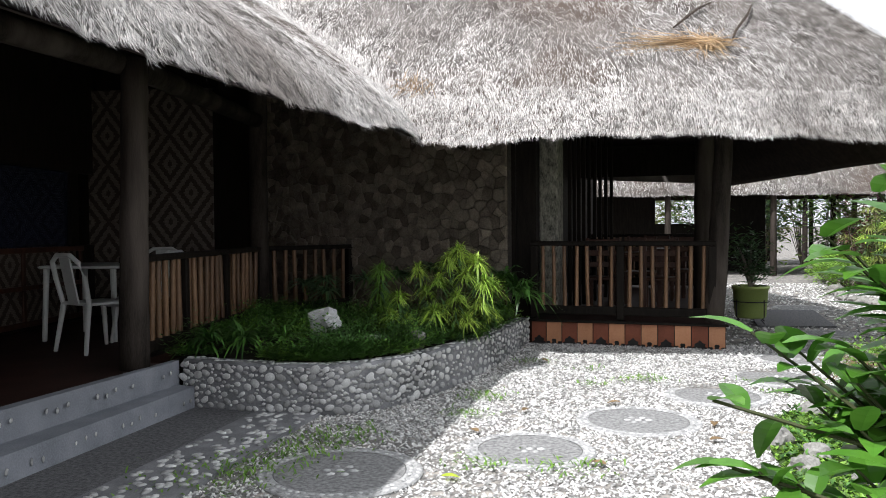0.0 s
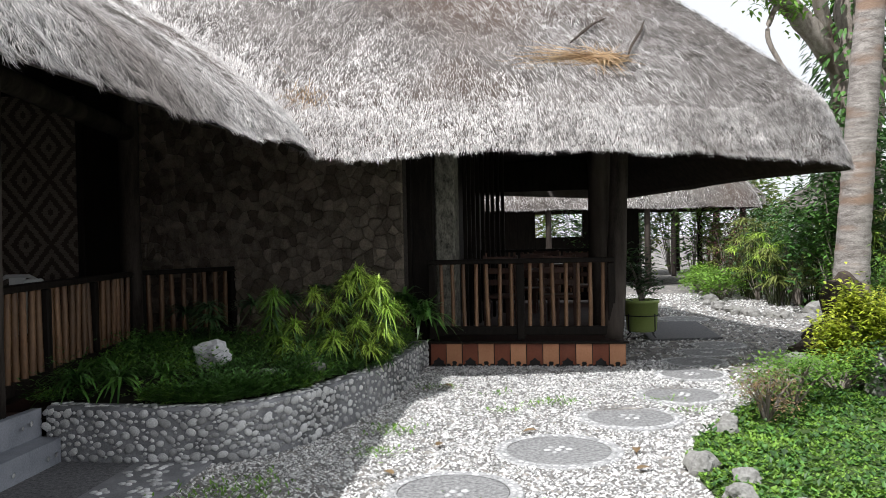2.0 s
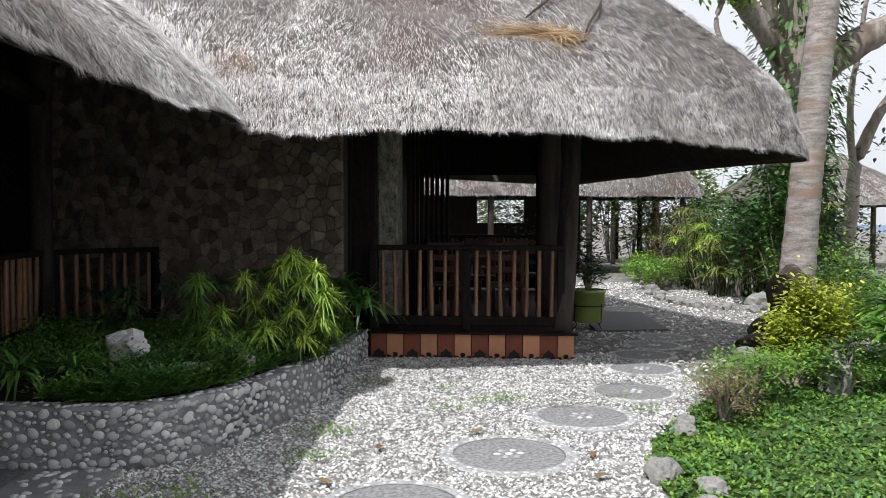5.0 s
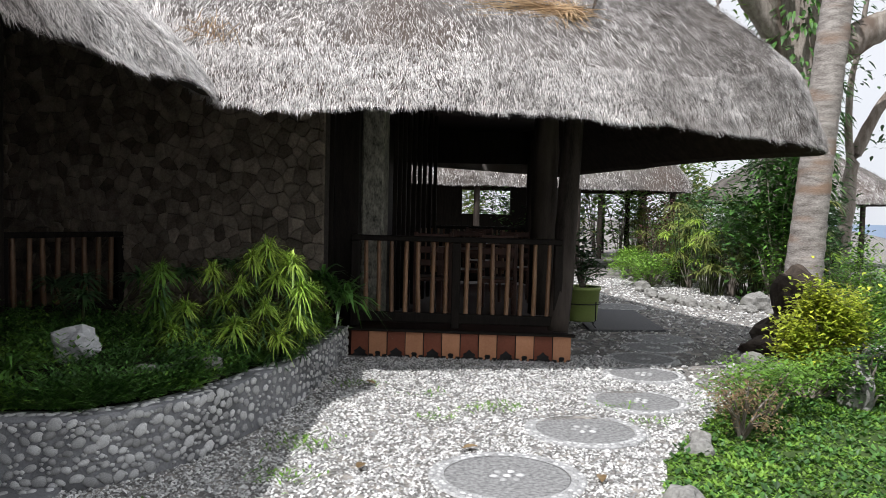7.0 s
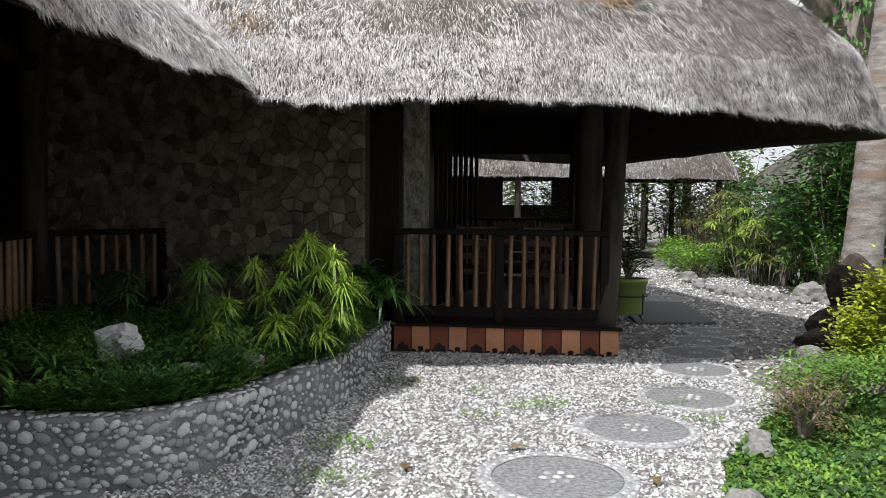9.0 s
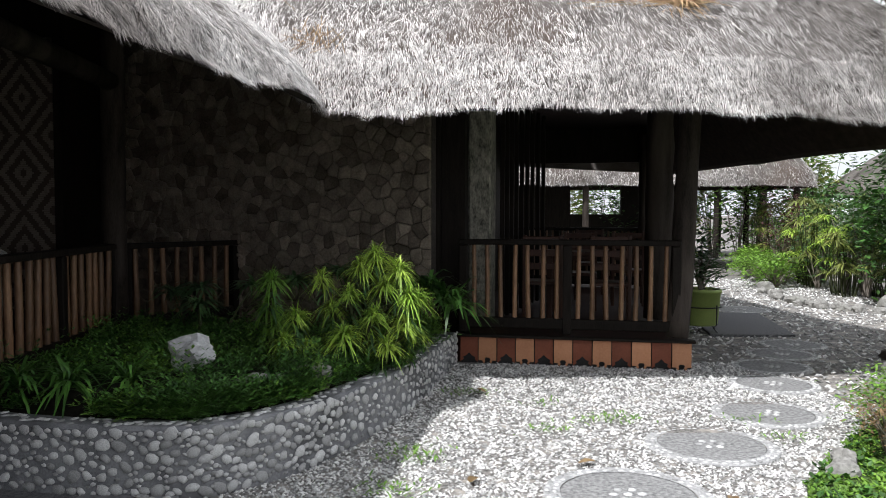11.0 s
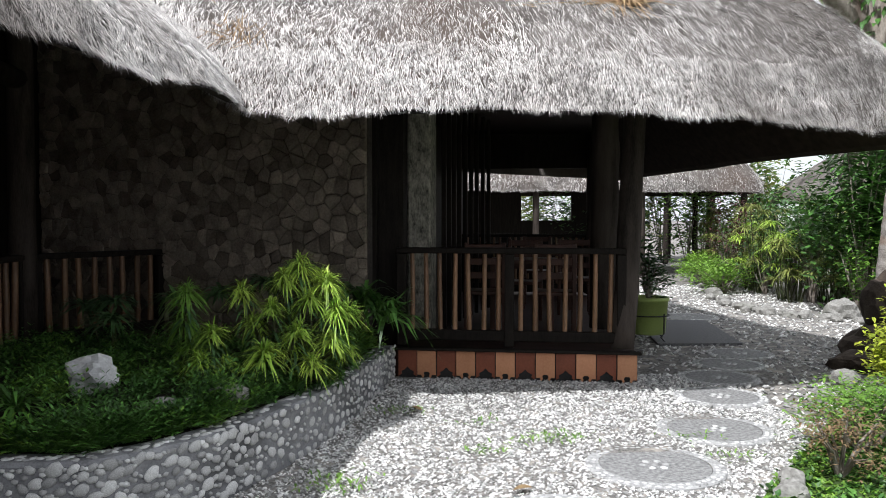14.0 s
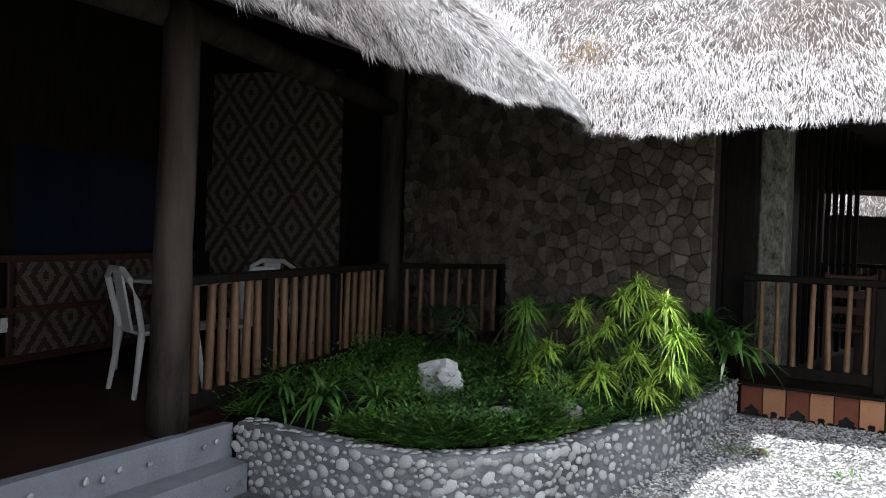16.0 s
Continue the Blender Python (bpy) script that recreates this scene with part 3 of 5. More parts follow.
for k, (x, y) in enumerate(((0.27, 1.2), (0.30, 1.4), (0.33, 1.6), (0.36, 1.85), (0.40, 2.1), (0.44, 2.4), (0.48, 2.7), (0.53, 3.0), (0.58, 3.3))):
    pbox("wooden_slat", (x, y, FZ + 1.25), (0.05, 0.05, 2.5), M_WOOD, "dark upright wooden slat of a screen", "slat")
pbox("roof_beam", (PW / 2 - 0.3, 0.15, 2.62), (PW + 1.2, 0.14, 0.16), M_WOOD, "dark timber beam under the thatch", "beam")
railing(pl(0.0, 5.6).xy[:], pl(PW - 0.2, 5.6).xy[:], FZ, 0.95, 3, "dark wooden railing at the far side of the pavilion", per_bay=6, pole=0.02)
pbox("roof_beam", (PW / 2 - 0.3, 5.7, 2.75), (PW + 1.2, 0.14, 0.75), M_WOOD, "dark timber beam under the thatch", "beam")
# Added boards: hide the bright roof gap and darken the room below.
pbox("ceiling", (PW / 2 - 0.3, 3.2, 2.95), (PW + 0.9, 5.6, 0.05), M_WOOD, "dark boards added over the pavilion to keep light out", "ceiling", "structure")
# Added low wall: stops light entering from behind the far railing.
pbox("wall_low", (PW / 2 - 0.2, 5.75, FZ + 0.4), (PW + 0.4, 0.08, 0.8), M_WOOD, "low dark timber wall added to block light from behind", "wall", "structure")


def dining_table(x, y):
    e = tagged(empty("table", pl(x, y, FZ - 0.012), PA), "dark wooden dining table inside the pavilion", "table", "pavilion tables")
    b = Build()
    b.box((0, 0, 0.73), (0.75, 0.75, 0.04), bevel=0.008)
    b.make("tabletop", M_TABLE, e)
    for sx in (-1, 1):
        for sy in (-1, 1):
            b = Build()
            b.box((0.31 * sx, 0.31 * sy, 0.355), (0.06, 0.06, 0.71), bevel=0.006)
            b.make("leg", M_TABLE, e)
    return e


def dining_chair(x, y, rz):
    e = tagged(empty("dining_chair", pl(x, y, FZ - 0.012), PA + rz), "reddish brown wooden chair beside a table", "chair", "pavilion chairs")
    b = Build()
    b.box((0, 0, 0.44), (0.42, 0.42, 0.04), bevel=0.008)
    b.make("seat", M_TABLE, e)
    b = Build()
    for z in (0.62, 0.76, 0.90):
        b.box((0, 0.19, z), (0.40, 0.025, 0.07), bevel=0.005)
    b.make("backrest", M_TABLE, e)
    for sx in (-1, 1):
        for sy in (-1, 1):
            h = 0.95 if sy > 0 else 0.43
            b = Build()
            b.box((0.19 * sx, 0.19 * sy, h / 2), (0.04, 0.04, h), bevel=0.005)
            b.make("leg", M_TABLE, e)
    return e


dining_table(1.1, 1.6)
dining_table(1.35, 3.6)
for x, y, rz in ((0.75, 0.95, 3.14), (1.45, 0.95, 3.14), (1.1, 2.3, 0.0), (1.7, 2.9, 3.14), (1.2, 4.3, 0.0)):
    dining_chair(x, y, rz)


# ---- thatched roofs ----
def thatch(name, eave, ridge, thick, label, straws, rim=0.16, seed=3, samples=70, rows=26, bulge=0.22, tip=None, coarse=1.0, span=(0.0, 1.0)):
    """A thatched slope from an eave line to a ridge line, with a thick rounded rim, loose straws and a dark underside.
    """
    rng = random.Random(seed)
    e = tagged(empty(name, (0, 0, 0)), label, "roof")

    def at(s, u):
        a, r = lerp_line(eave, s), lerp_line(ridge, s)
        p = a.lerp(r, u)
        flat = Vector((r.x - a.x, r.y - a.y, 0))
        out = -flat.normalized() if flat.length > 1e-3 else Vector((0, -1, 0))
        lift = bulge * math.sin(math.pi * min(u * 1.0, 1)) ** 0.8
        k = max(0.0, 1 - u / 0.07)
        edge = rim + (0.30 * math.exp(-(((s - tip) / 0.09) ** 2)) * max(0.0, 1 - u * 1.6) if tip else 0.0)
        p = p + Vector((0, 0, edge)) * (1 - k * k) + Vector((0, 0, lift)) * 0.6 + out * (lift * 0.5)
        nz = noise.noise(p * 1.3) * 0.05 + noise.noise(p * 4.0) * 0.03 + noise.noise(p * 11.0) * 0.014
        return p + Vector((0, 0, nz))

    body = Build()
    us = [0, 0.012, 0.03, 0.055, 0.09] + [0.09 + 0.91 * (i + 1) / rows for i in range(rows)]
    grid = [[at(i / samples, u) for i in range(samples + 1)] for u in us]
    m = samples + 1
    for row in grid:
        body.v.extend(row)
    for j in range(len(us) - 1):
        for i in range(samples):
            body.f.append((j * m + i, j * m + i + 1, j * m + m + i + 1, j * m + m + i))
    body.make("thatch_cover", M_THATCH, e, smooth=True)
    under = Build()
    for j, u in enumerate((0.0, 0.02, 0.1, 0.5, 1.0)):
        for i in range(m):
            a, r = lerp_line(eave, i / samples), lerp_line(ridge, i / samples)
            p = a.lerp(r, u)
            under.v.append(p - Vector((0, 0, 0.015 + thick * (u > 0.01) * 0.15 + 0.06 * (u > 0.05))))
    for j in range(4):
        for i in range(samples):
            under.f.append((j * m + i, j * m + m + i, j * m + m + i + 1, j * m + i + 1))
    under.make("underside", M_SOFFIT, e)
    st = Build()
    for _ in range(straws):
        s = rng.uniform(*span)
        u = rng.random() ** 1.6 if rng.random() < 0.8 else rng.random() * 0.06
        ln = coarse * rng.uniform(0.03, 0.11) if u > 0.07 else rng.uniform(0.02, 0.09)
        p = at(s, u)
        a, r = lerp_line(eave, s), lerp_line(ridge, s)
        d = at(s, max(u - 0.05, 0.0)) - p
        if d.length < 0.02:
            d = (a - r).normalized() + Vector((0, 0, -0.5))
        d.normalize()
        nrm = (Vector((a.x - r.x, a.y - r.y, 0)).normalized() + Vector((0, 0, 1))).normalized()
        spread = 0.3 + 0.9 * min(max(u - 0.1, 0.0) / 0.35, 1.0) * (0.5 + noise.noise(p * 2.1))
        tuft = noise.noise(p * 8.0 + Vector((0, 0, 4))) * 1.1
        lift = 0.12 + 0.5 * noise.noise(p * 13.0)
        d = (d + d.cross(nrm) * (tuft * (0.35 + spread) + rng.gauss(0, 0.12 + 0.35 * spread)) + nrm * (lift + rng.gauss(0, 0.08))).normalized()
        w_ = d.cross(nrm).normalized() * (coarse * rng.uniform(0.0014, 0.0034))
        p = p + nrm * (rng.uniform(-0.005, 0.02) + 0.03 * max(0.0, noise.noise(p * 9.0)))
        st.add([p - w_, p + w_, p + d * ln], [(0, 1, 2)])
    st.make("straw", M_STRAW, e)["kind"] = "stuff"
    return e, at


EAVE_R = [(-5.6, 10.95, 5.5), (-3.8, 9.62, 4.35), (-2.2, 8.44, 3.34), (-0.9, 7.32, 2.34), (0.2, 7.22, 2.33), (1.65, 7.2, 2.32), (2.75, 7.4, 2.30), (3.6, 7.5, 2.26), (4.3, 7.65, 2.2), (4.62, 8.0, 2.17), (4.55, 8.7, 2.19), (4.3, 10.0, 2.2), (4.1, 12.5, 2.2), (3.9, 15.0, 2.2)]
RIDGE_R = [(-5.6, 12.0, 6.6), (-3.8, 12.0, 6.6), (-2.2, 12.0, 6.6), (-0.6, 12.0, 6.6), (0.0, 12.0, 6.6), (0.4, 12.0, 6.6), (0.6, 12.0, 6.55), (0.7, 12.0, 6.5), (0.75, 12.0, 6.5), (0.8, 12.1, 6.5), (0.8, 12.4, 6.5), (0.8, 13.0, 6.5), (0.8, 14.0, 6.5), (0.8, 15.0, 6.5)]
roof_r, at_r = thatch("thatched_roof", EAVE_R, RIDGE_R, 0.3, "thick weathered grey thatched pavilion roof", 215000, samples=110, bulge=0.42, tip=0.64, span=(0.1, 0.8))
# The eave past y=0 is unseen, added to keep sun off the veranda.
EAVE_L = [(-0.92, 7.34, 2.36), (-0.93, 7.1, 2.36), (-1.02, 6.6, 2.36), (-1.3, 5.85, 2.35), (-1.52, 4.9, 2.35), (-1.68, 4.1, 2.35), (-1.85, 3.1, 2.35), (-2.1, 1.8, 2.36), (-2.5, 0.0, 2.38), (-3.1, -3.0, 2.38)]
RIDGE_L = [(-5.6, 10.95, 5.6), (-5.6, 10.6, 5.6), (-5.62, 9.8, 5.6), (-5.7, 8.6, 5.6), (-5.8, 7.2, 5.6), (-5.9, 6.0, 5.6), (-6.0, 4.8, 5.6), (-6.1, 3.6, 5.6), (-6.2, 1.9, 5.6), (-6.4, -3.0, 5.6)]
roof_l, at_l = thatch("thatched_roof", EAVE_L, RIDGE_L, 0.3, "thick weathered grey thatched veranda roof", 130000, seed=5, span=(0.0, 0.8))
# Unseen rear slopes and gables, added to stop sun leaking into the rooms.
b = Build()
b.add([(-5.6, 12, 6.6), (0.6, 12, 6.55), (0.8, 15, 6.5), (-4, 15, 2.6), (-9, 15, 2.6), (-5.6, 10.9, 5.6), (-6.4, -3, 5.6), (-10, -3, 2.4), (-10, 15, 2.6)], [(0, 1, 2), (0, 2, 3), (0, 3, 4), (0, 4, 8, 5), (5, 8, 7, 6)])
b.add([(3.9, 15, 2.25), (0.8, 15, 6.5), (-4, 15, 2.6)], [(0, 1, 2)])
b.add([(-3.1, -3, 2.4), (-6.4, -3, 5.6), (-10, -3, 2.4)], [(0, 1, 2)])
b.make("rear_slope", M_THATCH, roof_l)


def straw_bundle():
    e = Build()
    for k in range(520):
        a = Vector((2.0 + R.gauss(0, 0.07), 7.93 + rnd(-0.03, 0.10), 3.31 + rnd(-0.03, 0.05)))
        if k < 380:
            d = Vector((-1.0, -0.12, -0.13)) + Vector((rnd(-0.1, 0.25), R.gauss(0, 0.08), R.gauss(0.02, 0.10)))
            ln = rnd(0.35, 1.08)
        else:
            t = rnd(0, 6.28)
            d, ln = Vector((math.cos(t), 0.66 * math.sin(t) - 0.1, 0.66 * math.sin(t) + 0.05)), rnd(0.12, 0.38)
        bend = Vector((0, 0, rnd(-0.02, 0.05)))
        e.tube([a - d * ln * 0.12, a + d * ln * 0.5 + bend, a + d * ln], [0.0035, 0.0035, 0.0015], 3)
    return tagged(e.make("straw_bundle", M_GOLD), "loose bundle of golden dry straw on the roof", "straw")


straw_bundle()
b = Build()
for _ in range(60):
    p = at_r(0.225 + R.gauss(0, 0.006), 0.05 + abs(R.gauss(0, 0.02)))
    b.tube([p, p + Vector((R.gauss(0, 0.1), R.gauss(-0.06, 0.06), R.gauss(0.0, 0.1)))], [0.004, 0.002], 3)
tagged(b.make("straw_tuft", M_GOLD), "ruffled tuft of loose straw in the roof valley", "straw", kind="stuff")
for pts in ([(1.71, 8.08, 3.53), (1.88, 8.22, 3.68), (2.02, 8.38, 3.8), (2.2, 8.5, 3.9)], [(2.27, 7.98, 3.33), (2.36, 8.12, 3.5), (2.56, 8.4, 3.74), (2.63, 8.53, 3.86)]):
    b = Build()
    b.tube(pts, [0.008, 0.014, 0.013, 0.007], 7, 0.4)
    tagged(b.make("stick", M_BARKB), "short dark dead branch lying on the thatch", "branch")


# ---- plants ----
def rosette(b, c, n, length, width, droop=0.6, up=0.6, seg=3, fold=0.2, low=0.2):
    for _ in range(n):
        a = rnd(0, 2 * math.pi)
        d = Vector((math.cos(a), math.sin(a), up * rnd(low, 1.8)))
        b.leaf(Vector(c) + Vector((rnd(-1, 1), rnd(-1, 1), rnd(-1, 1))) * length * 0.06, d, length * rnd(0.7, 1.1), width * rnd(0.8, 1.2), droop * rnd(0.6, 1.3), seg, fold)


def shrub(name, base, clumps, leaf_n, length, width, leafm, label, droop=0.6, up=0.6, cat="shrub", stems=True, low=0.2):
    """A shrub of stems, each topped by a rosette of narrow leaves."""
    e = tagged(empty(name, base), label, cat)
    s, lv = Build(), Build()
    for (x, y, z) in clumps:
        if stems:
            s.tube([(x * 0.3, y * 0.3, -0.05), (x * 0.7, y * 0.7, z * 0.6), (x, y, z)], [0.012, 0.01, 0.007], 5)
        rosette(lv, (x, y, z), leaf_n, length, width, droop, up, low=low)
    if stems:
        s.make("stem", M_STEM, e)
    lv.make("foliage", leafm, e)
    return e


b = Build()
pp = [Vector((x, y, 0.31)) for x, y in PLANT_POLY]
cen = Vector((-1.5, 7.2, 0.46))
b.v = [tuple(cen)] + [tuple(p) for p in pp] + [tuple(p.lerp(cen, 0.35) + Vector((0, 0, 0.04))) for p in pp]
np_ = len(pp)
for i in range(np_):
    j = (i + 1) % np_
    b.f += [(1 + i, 1 + j, 1 + np_ + j, 1 + np_ + i), (1 + np_ + i, 1 + np_ + j, 0)]
tagged(b.make("planter_soil", M_SOIL), "dark soil filling the planter", "soil", kind="structure")

# curved planter wall
b = Build()
N = 60
TOP = 0.40


def wall_at(t):
    p = lerp_line([(x, y, 0) for x, y in PLANTER], t)
    q = lerp_line([(x, y, 0) for x, y in PLANTER], min(t + 0.01, 1)) - lerp_line([(x, y, 0) for x, y in PLANTER], max(t - 0.01, 0))
    q.normalize()
    return p, q, Vector((q.y, -q.x, 0))


for i in range(N + 1):
    p, q, nn = wall_at(i / N)
    zt = TOP - 0.03 * i / N
    for off, z in ((0.0, -0.05), (0.0, zt - 0.02), (-0.02, zt), (-0.16, zt), (-0.18, zt - 0.02), (-0.18, 0.1)):
        b.v.append(p + nn * off + Vector((0, 0, z)))
for i in range(N):
    for k in range(5):
        b.f.append((i * 6 + k, i * 6 + 6 + k, i * 6 + 7 + k, i * 6 + k + 1))
b.f.append(tuple(range(6)))
b.f.append(tuple(N * 6 + k for k in range(5, -1, -1)))
planter_wall = tagged(b.make("planter_wall", M_RENDER, smooth=False), "curved low cement planter wall set with river pebbles", "planter", kind="structure")

def dome_bush(base, domes, label, leafm):
    """A shrub of separate drooping domes of narrow leaves, each on its own stem, over a leafy core coloured dark for
    inner shade.
    """
    e = tagged(empty("bush", base), label, "shrub")
    st, hi, core = Build(), Build(), Build()
    for x, y, z, r in domes:
        st.tube([(x * 0.2, y * 0.2, -0.05), (x * 0.6, y * 0.6, z * 0.5), (x, y, z)], [0.013, 0.011, 0.008], 6)
        for k in range(int(190 * r / 0.2)):
            a, el = rnd(0, 6.28), rnd(-0.15, 1.45)
            d = Vector((math.cos(a) * math.cos(el), math.sin(a) * math.cos(el), math.sin(el)))
            drop = rnd(0.0, 0.4) * r
            hi.leaf((x + R.gauss(0, 0.012), y + R.gauss(0, 0.012), z - drop), d, r * rnd(0.6, 1.15), rnd(0.009, 0.0135), rnd(0.35, 0.95), 4, 0.3)
        # Core leaves take a darker green that paints the shade inside the shrub.
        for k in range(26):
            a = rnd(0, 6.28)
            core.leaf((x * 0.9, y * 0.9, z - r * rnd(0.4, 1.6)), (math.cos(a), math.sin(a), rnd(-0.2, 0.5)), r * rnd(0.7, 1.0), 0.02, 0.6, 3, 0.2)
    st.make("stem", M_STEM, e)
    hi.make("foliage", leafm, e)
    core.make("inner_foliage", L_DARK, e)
    return e


dome_bush((-0.62, 7.15, 0.40), [(0.12, 0.12, 0.84, 0.20), (0.30, 0.05, 0.73, 0.20), (0.38, 0.0, 0.54, 0.19), (0.34, -0.05, 0.33, 0.18), (-0.05, -0.1, 0.56, 0.17), (-0.28, 0.1, 0.66, 0.17), (-0.08, -0.28, 0.29, 0.21), (0.12, -0.2, 0.42, 0.17), (0.05, 0.25, 0.7, 0.18), (0.25, 0.3, 0.75, 0.18), (0.2, -0.05, 0.62, 0.17), (0.44, 0.2, 0.5, 0.17), (0.42, 0.2, 0.25, 0.17), (0.22, -0.2, 0.2, 0.17), (0.05, -0.05, 0.3, 0.17), (-0.2, 0.05, 0.45, 0.16), (0.02, 0.05, 0.76, 0.17)], "bushy yellow-green shrub with drooping domes of narrow leaves", L_YEL)
dome_bush((-1.08, 6.92, 0.40), [(0.04, 0.0, 0.42, 0.15), (-0.02, -0.1, 0.26, 0.15), (0.12, 0.05, 0.2, 0.13), (-0.06, 0.04, 0.14, 0.14)], "small yellow-green shrub with narrow leaves in the planter", L_YEL)
dome_bush((-1.3, 7.15, 0.40), [(0.05, 0.0, 0.66, 0.19), (0.02, 0.05, 0.48, 0.19), (0.08, -0.03, 0.33, 0.17)], "green shrub with a drooping dome of narrow leaves", L_MID)
shrub("spider_plant", (-2.32, 5.98, 0.46), [(0.1, 0, 0.05), (-0.22, 0.05, 0.05), (0.4, 0.1, 0.05)], 60, 0.40, 0.022, L_FERN, "arching spider plants beside the planter wall", droop=0.7, up=1.1, stems=False, cat="plant")
shrub("lily", (0.04, 8.5, 0.52), [(0, 0, 0.2), (0.1, -0.1, 0.16), (-0.14, 0.05, 0.28)], 44, 0.60, 0.038, L_FERN, "dark green strap-leaved lily at the planter end", droop=0.8, up=1.5, stems=False, cat="plant")
shrub("bush", (-0.6, 8.3, 0.36), [(0, 0, 0.75), (-0.3, 0.1, 0.65), (-0.7, 0.3, 0.55), (0.25, 0.1, 0.6)], 60, 0.3, 0.03, L_DARK, "dark leafy shrub against the stone wall", droop=0.6)
shrub("bush", (-2.1, 8.3, 0.36), [(0, 0, 0.5), (-0.3, 0.2, 0.45), (0.4, 0.3, 0.5), (0.1, -0.4, 0.4)], 60, 0.3, 0.025, L_DARK, "dark leafy shrub beside the veranda railing", droop=0.6)

e = tagged(empty("ground_cover", (0, 0, 0)), "low feathery fern ground cover in the planter", "ground cover", kind="stuff")
lv, lw = Build(), Build()
for n_ in range(980):
    x, y = rnd(-2.8, 0.1), rnd(5.6, 8.7)
    if n_ % 2:
        wp, wq, wnn = wall_at(rnd(0.15, 0.98))
        wp = wp - wnn * rnd(0.20, 0.30)
        x, y = wp.x, wp.y
    elif (x + 2.1) ** 2 + (y - 5.95) ** 2 < 0.12:
        continue
    if not inside(x, y, PLANT_POLY):
        continue
    dist = min((Vector((x, y)) - Vector(q)).length for q in PLANTER)
    if dist < 0.19:
        continue
    h = 0.355 + 0.11 * min(dist / 0.7, 1)
    top = rnd(0.05, 0.24) * (0.7 + 1.6 * max(0.0, noise.noise((x * 3.1, y * 3.1, 1.7)))) * (0.85 if dist < 0.3 else 1.0)
    tgt = lv if R.random() < 0.88 + noise.noise((x * 1.9, y * 1.9, 8.0)) * 0.5 else lw
    for k in range(8):
        a = rnd(0, 6.28)
        d = Vector((math.cos(a), math.sin(a), rnd(0.2, 2.4))).normalized()
        side = d.cross(Vector((0, 0, 1))).normalized()
        ln = top * rnd(0.7, 1.2)
        for q in range(5):
            p = Vector((x + R.gauss(0, 0.03), y + R.gauss(0, 0.03), h)) + d * ln * (q + 1) / 5
            for sg in (-1, 1):
                tgt.leaf(p, side * sg + d * 0.8 + Vector((0, 0, rnd(-0.2, 0.4))), rnd(0.032, 0.058), 0.016, 0.2, 1, 0.2)
lw.make("young_foliage", L_MID, e)
lv.make("foliage", L_FERN, e)
b = Build()
b.blob((0, 0, 0), (0.19, 0.14, 0.17), 4, 0.5, 3)
o = tagged(b.make("boulder", M_ROCKW), "pale angular limestone rock among the ferns", "rock")
o.location, o.scale = (-1.66, 6.5, 0.61), (0.74, 0.7, 0.68)


for x, y, k in ((-1.2, 6.2, 0.11), (-0.86, 6.5, 0.12), (-1.05, 6.3, 0.07)):
    b = Build()
    b.blob((0, 0, 0), (k, k * 0.8, k * 0.8), x * 9, 0.5, 3)
    o = tagged(b.make("rock", M_ROCK), "small mossy grey rock among the ferns", "rock", "planter rocks")
    o.location = (x, y, 0.45)


# ---- stepping stones ----
def pebble_mesh(seed):
    b = Build()
    b.blob((0, 0, 0), (1, 0.72, 0.55), seed, 0.25, 1)
    o = b.make("pebble", M_PEBBLE, smooth=True)
    me = o.data
    bpy.data.objects.remove(o)
    return me


def stepping(i, x, y, r):
    z = ground_z(x, y) - 0.022 + 0.01 * (y < 5)
    e = tagged(empty("stepping_stone", (x, y, z)), "round cement stepping stone with pebble rings", "stepping stone", "path stones")
    def disc(name, r1, r0, zt, m):
        b = Build()
        n = 40
        rings = [(r1, -0.03), (r1, zt - 0.008), (r1 - 0.008, zt), (r0, zt)]
        for rr, zz in rings:
            for k in range(n):
                wv = 1 + 0.012 * noise.noise((math.cos(6.283 * k / n) * 2 + x, math.sin(6.283 * k / n) * 2 + y, 0))
                b.v.append((rr * wv * math.cos(6.283 * k / n), rr * wv * math.sin(6.283 * k / n), zz))
        for q in range(3):
            for k in range(n):
                b.f.append((q * n + k, q * n + (k + 1) % n, q * n + n + (k + 1) % n, q * n + n + k))
        if r0 < 0.02:
            b.f.append(tuple(3 * n + k for k in range(n)))
        return b.make(name, m, e)
    disc("rim", r, r * 0.8, 0.03, M_RIM)
    disc("face", r * 0.802, 0.01, 0.0295, M_WASH)
    pb = Build()
    n = int(2 * math.pi * r * 0.91 / 0.055)
    for ring, cnt in ((r * 0.95, n), (r * 0.86, n)):
        for k in range(cnt):
            a = 6.283 * (k + rnd(-0.2, 0.2) + (0.5 if ring < r * 0.9 else 0)) / cnt
            pb.blob((ring * math.cos(a), ring * math.sin(a), 0.029), (rnd(0.018, 0.028), rnd(0.013, 0.02), 0.007), k + i * 50, 0.2, 1, a + 1.57)
    for k in range(7):
        a = 6.283 * k / 6
        q = 0 if k == 6 else r * 0.17
        pb.blob((q * math.cos(a), q * math.sin(a), 0.028), (0.032, 0.026, 0.012), k + 9, 0.2, 1, a)
    pb.make("pebble", M_PEBBLE, e, smooth=True)["kind"] = "stuff"


for i, (x, y, r) in enumerate(DISCS):
    stepping(i, x, y, r)

# dark paving slab on the far path
SLAB = [(3.3, 10.55), (4.3, 10.5), (4.75, 12.6), (3.75, 12.7)]
slab("path_slab", SLAB, -0.02, 0.1, M_APRON, "dark washed pebble paving slab", "pavement")

